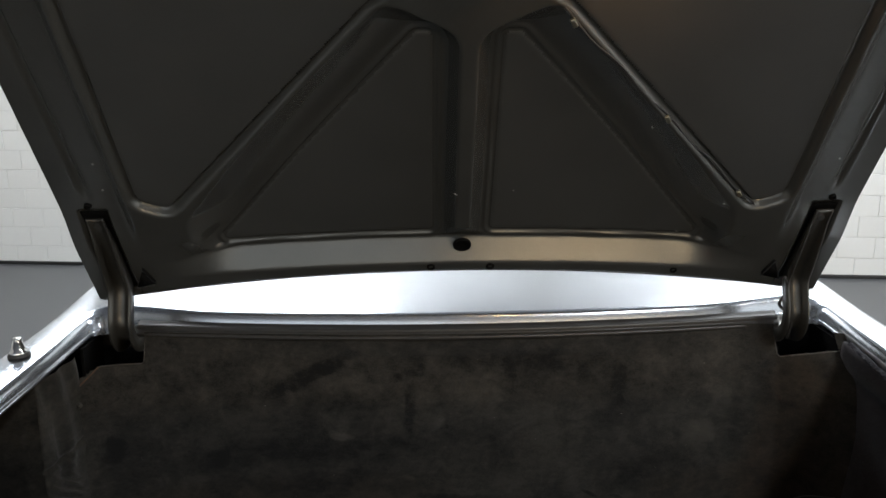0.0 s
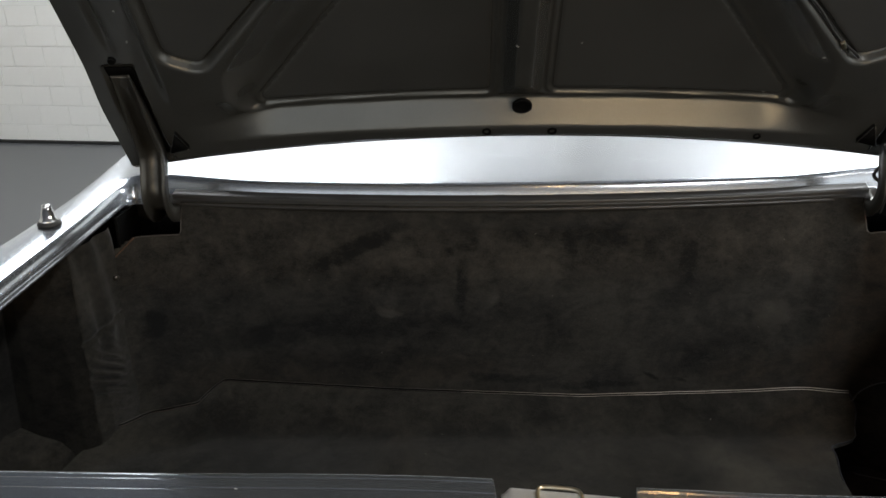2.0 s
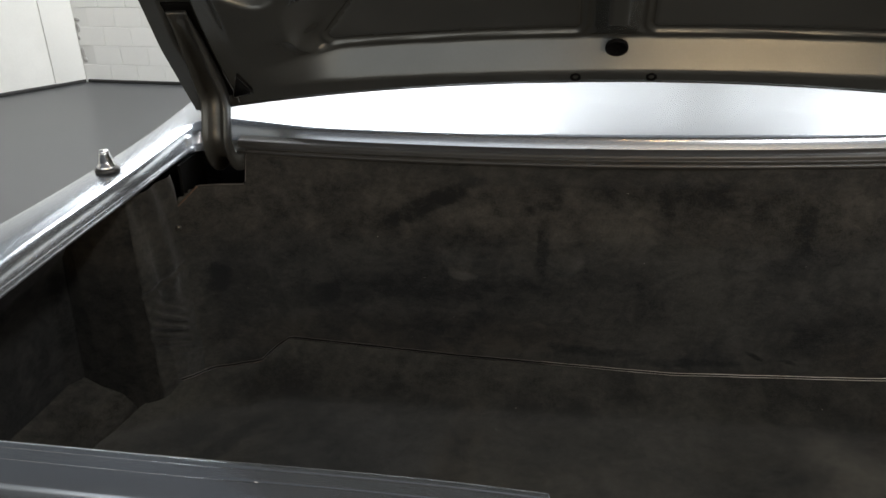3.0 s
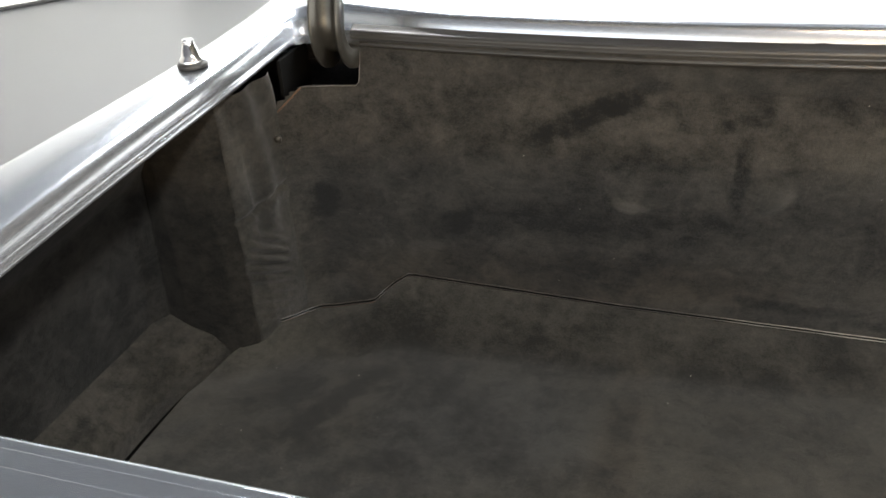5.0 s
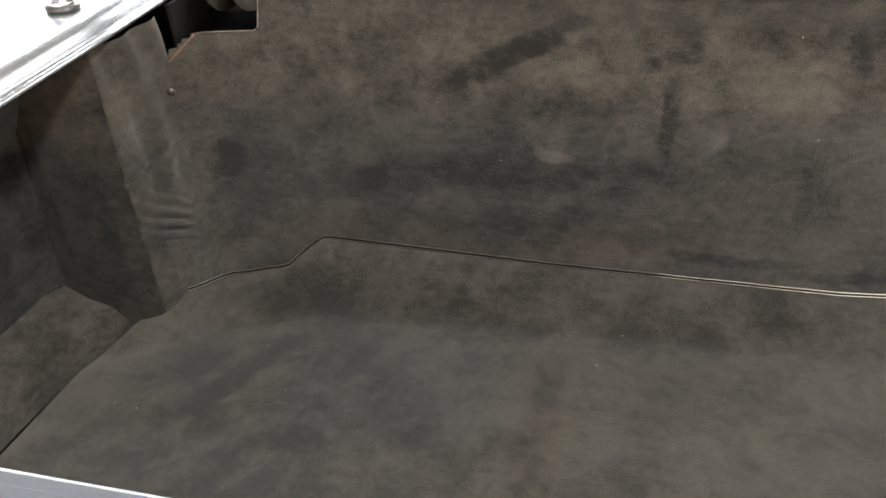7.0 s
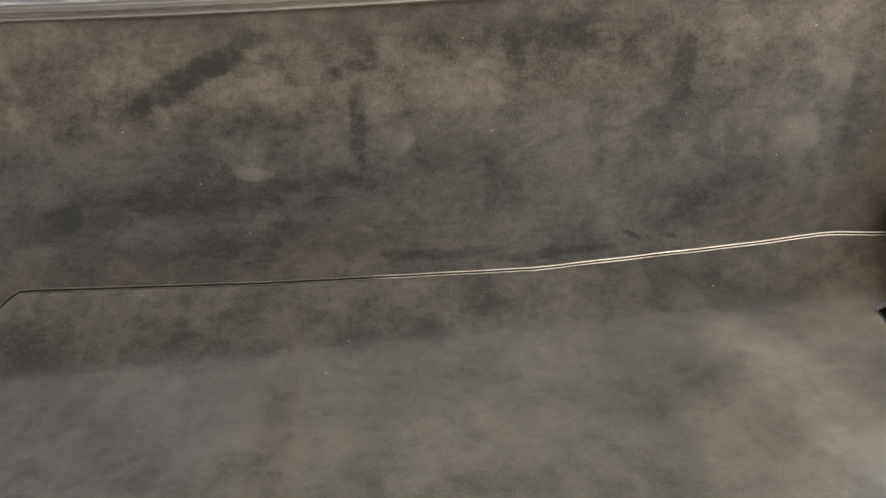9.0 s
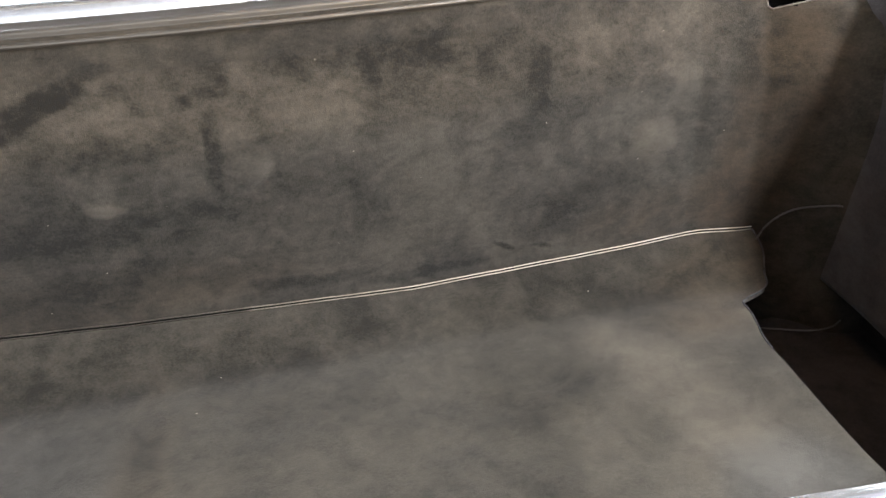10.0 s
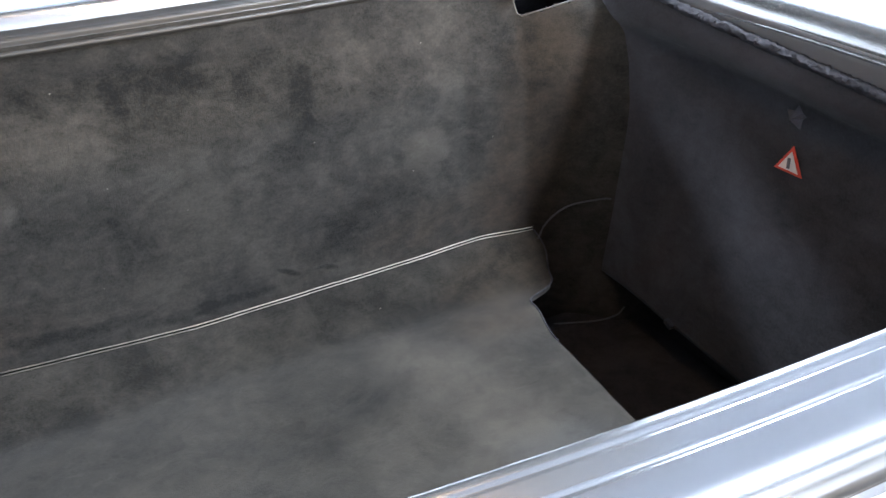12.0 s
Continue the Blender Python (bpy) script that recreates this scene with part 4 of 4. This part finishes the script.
part("torn_tuft", bm, TUFT, right, "torn tuft of grey carpet", smooth=False)

# cables in the side well
part("cable", tube(arc([(0.512, 1.355, 0.54), (0.520, 1.345, 0.572), (0.545, 1.336, 0.592), (0.578, 1.318, 0.600), (0.590, 1.312, 0.600)]), 0.0011), CABLE, car, "thin grey cable along the side well")

part("cable", tube(arc([(0.492, 1.345, 0.432), (0.53, 1.328, 0.434), (0.57, 1.302, 0.440), (0.592, 1.292, 0.447), (0.60, 1.288, 0.458)]), 0.0010), CABLE, car)
part("clip", box(-0.004, 0.004, -0.006, 0.006, -0.003, 0.004, 0.001, m=Matrix.Translation((0.586, 1.19, 0.493)) @ Matrix.Rotation(0.4, 4, "X")), CABLE, right, "small grey clip on the lower edge of the lining")

# lid fittings
for sx in (-1, 1):
    bm = bmesh.new()
    c = [(0.476, 0.030), (0.508, 0.020), (0.488, 0.066)]
    for h in (0.007, -0.014):
        for (u, s_) in c:
            bm.verts.new(on_lid(sx * u, s_, h))
    bm.verts.ensure_lookup_table()
    v = bm.verts
    bm.faces.new((v[0], v[1], v[2]))
    bm.faces.new((v[5], v[4], v[3]))
    for k in range(3):
        bm.faces.new((v[k], v[(k + 1) % 3], v[3 + (k + 1) % 3], v[3 + k]))
    bmesh.ops.bevel(bm, geom=list(bm.edges), offset=0.002, segments=2, affect="EDGES")
    # Solid black prism, painted dark in place of an open hole.
    hole = part("access_hole_shade", bm, VOID, lid_grp, "black prism standing in for the dark of a triangular opening")
    part("lip", tube([on_lid(sx * u, s_, 0.0055) for u, s_ in c + c[:2]], 0.0011), LID_PAINT, hole)
for k, (u, s_) in enumerate([(0.118, 0.498), (0.258, 0.351), (0.391, 0.210)]):
    part("wire_clip", box(-0.003, 0.003, -0.006, 0.006, 0, 0.005, 0.0012, m=Matrix.Translation(on_lid(u, s_, -0.006)) @ LIDN.to_track_quat("Z", "Y").to_matrix().to_4x4() @ Matrix.Rotation(0.5, 4, "Z")), ZINC, lid_grp, "small bright wire clip")
wire = [on_lid(0.085 + 0.335 * k / 30, 0.535 - 0.352 * k / 30 + 0.003 * math.sin(k * 0.9), -0.006) for k in range(31)]
part("wire", tube(wire, 0.0016), RUBBER, lid_grp, "thin black lamp wire clipped along the frame")
part("wire", tube(arc([on_lid(0.505, 0.045, 0.02), on_lid(0.515, 0.02, 0.03), on_lid(0.510, -0.01, 0.034), (0.524, 1.385, 0.88), (0.526, 1.395, 0.84)]), 0.0028), RUBBER, lid_grp)
for sx in (-1, 1):
    m = Matrix.Translation(on_lid(sx * 0.527, 0.158, -0.002)) @ LIDN.to_track_quat("Z", "Y").to_matrix().to_4x4()
    part("hinge_bolt", turned([(0.007, -0.012), (0.007, 0.0), (0.006, 0.0015)], m, 6), STEEL, lid_grp, smooth=False)
part("lid_lock", box(-0.02, 0.02, -0.02, 0.02, 0, 0.012, 0.003, m=Matrix.Translation(on_lid(0.012, 0.562, 0.0)) @ LIDN.to_track_quat("Z", "Y").to_matrix().to_4x4()), ZINC, lid_grp, "bare metal lid lock")
bulb_m = Matrix.Translation(on_lid(0.155, 0.630, 0.004)) @ LIDN.to_track_quat("Z", "Y").to_matrix().to_4x4()
GLOW = bpy.data.materials.new("warm_lamp_glass")
GLOW.use_nodes = True
GLOW.node_tree.nodes["Principled BSDF"].inputs["Emission Color"].default_value = (1.0, 0.55, 0.22, 1)
GLOW.node_tree.nodes["Principled BSDF"].inputs["Emission Strength"].default_value = 105
part("boot_lamp", turned([(0.017, 0), (0.017, 0.020), (0.014, 0.028), (0.006, 0.032)], bulb_m, 20), GLOW, lid_grp, "small warm boot lamp")

# chipped paint on the lid frame
for k, (u, s_) in enumerate(CHIPS):
    m = Matrix.Translation(on_lid(u, s_, lid_height(u, s_) + 0.0002)) @ LIDN.to_track_quat("Z", "Y").to_matrix().to_4x4() @ Matrix.Rotation(k * 1.3, 4, "Z") @ Matrix.Diagonal((1.0 + 0.5 * (k % 3), 0.8, 1, 1))
    part("paint_chip", turned([(0.0018, -0.0004), (0.0015, 0.0003), (0.0006, 0.0004)], m, 7), CHIP, lid_grp, "small pale chip in the paint", smooth=False)

# chips along the outer edge of the rear sill
rng = random.Random(11)
for k in range(16):
    x = -0.46 + 0.026 * k + rng.uniform(-0.01, 0.01) if k < 12 else rng.uniform(-0.45, 0.35)
    back = 0.0365 if k < 12 else rng.choice((0.006, 0.019))
    m = Matrix.Translation((x, rear_y(x) - back, rear_z(x) - 0.15 * back - (0.0016 if k < 12 else 0.0004))) @ Matrix.Rotation(rng.uniform(-0.3, 0.3), 4, "Z") @ Matrix.Diagonal((rng.uniform(0.8, 2.6), 0.6, 1, 1))
    part("paint_chip", turned([(0.0016, -0.0006), (0.0013, 0.0004), (0.0005, 0.0006)], m, 7), SILL_CHIP, car, "small pale chip on the edge of the sill", smooth=False)

# ---- wall blocks, pilaster, baseboards ----
BLOCK_L, BLOCK_H, BJ = 0.21, 0.1245, 0.0045
bm = box(BJ / 2, BLOCK_L - BJ / 2, -0.004, 0.01, BJ / 2, BLOCK_H - BJ / 2, 0.002)
block_mesh = bpy.data.meshes.new("block")
bm.to_mesh(block_mesh)
block_verts = [v.co.copy() for v in bm.verts]
block_faces = [[v.index for v in f.verts] for f in bm.faces]
bm.free()
block_mesh.materials.append(WALL_PAINT)


def blockwork(holder, start, along, long, skip, near):
    """Lay blocks on a wall from start along a direction; those in the near stretches are pieces of their own."""
    ang = math.atan2(along.y, along.x)
    base = Matrix.Translation((start.x, start.y, 0)) @ Matrix.Rotation(ang, 4, "Z")
    vs, fs = [], []
    for r in range(int(HIGH / BLOCK_H)):
        for k in range(int(long / BLOCK_L) - 1):
            d = skip + k * BLOCK_L + (0.5 * BLOCK_L if r % 2 else 0)
            lift = 0.0012 * n3(d * 7, r * 3.1, ang)
            m = base @ Matrix.Translation((d, lift, r * BLOCK_H))
            if r < 10 and any(a <= d <= b for a, b in near):
                ob = new("block", block_mesh)
                ob.parent = holder
                ob.matrix_basis = m
            else:
                o = len(vs)
                vs += [m @ c for c in block_verts]
                fs += [[i + o for i in f] for f in block_faces]
    me = bpy.data.meshes.new("blocks")
    me.from_pydata(vs, [], fs)
    me.materials.append(WALL_PAINT)
    ob = new("blocks", me)
    ob.parent = holder
    tagged(ob, "white painted wall blocks", kind="stuff")


blockwork(wall_north, CORNER, NORTH, 8.6, 0.004, [(0, 1.5), (5.3, 6.9)])
blockwork(wall_west, west_end, -WEST, 4.2 - 0.22, 0.0, [(2.4, 4.0)])


def along_wall(name, a, d, s0, s1, z0, z1, proud, mat, label, parent=None):
    ang = math.atan2(d.y, d.x)
    m = Matrix.Translation((a.x, a.y, 0)) @ Matrix.Rotation(ang, 4, "Z")
    return part(name, box(s0, s1, -proud, 0.012, z0, z1, 0.002, m=m), mat, parent, label)


along_wall("pilaster", west_end, -WEST, 4.2 - 0.205, 4.2 - 0.005, 0, HIGH, 0.012, WALL_PAINT, "smooth white corner pilaster", wall_west)
tagged(along_wall("baseboard", CORNER, NORTH, 0.02, 8.6, 0.001, 0.022, 0.012, RUBBER, ""), "thin dark joint strip at the wall foot", "baseboard", kind="structure")
tagged(along_wall("baseboard", west_end, -WEST, 0.0, 4.19, 0.001, 0.022, 0.022, RUBBER, ""), "thin dark joint strip at the wall foot", "baseboard", kind="structure")

for d, z, w, h in ((0.030, 0.155, 0.018, 0.018), (0.022, 0.200, 0.012, 0.040), (0.018, 0.300, 0.010, 0.014), (0.024, 0.365, 0.014, 0.030), (0.030, 0.420, 0.022, 0.012)):
    p = CORNER + NORTH * d - Vector((-NORTH.y, NORTH.x)) * 0.006
    bm = bmesh.new()
    bmesh.ops.create_icosphere(bm, subdivisions=2, radius=1.0)
    for v in bm.verts:
        v.co *= 1 + 0.35 * n3(*v.co, 1.7 + d * 30)
    bmesh.ops.transform(bm, matrix=Matrix.Translation((p.x, p.y, z)) @ Matrix.Rotation(math.atan2(NORTH.y, NORTH.x), 4, "Z") @ Matrix.Diagonal((w, 0.004, h, 1)), verts=bm.verts)
    part("scuff", bm, SCUFF, wall_north, "grey scuffed paint in the corner of the wall")
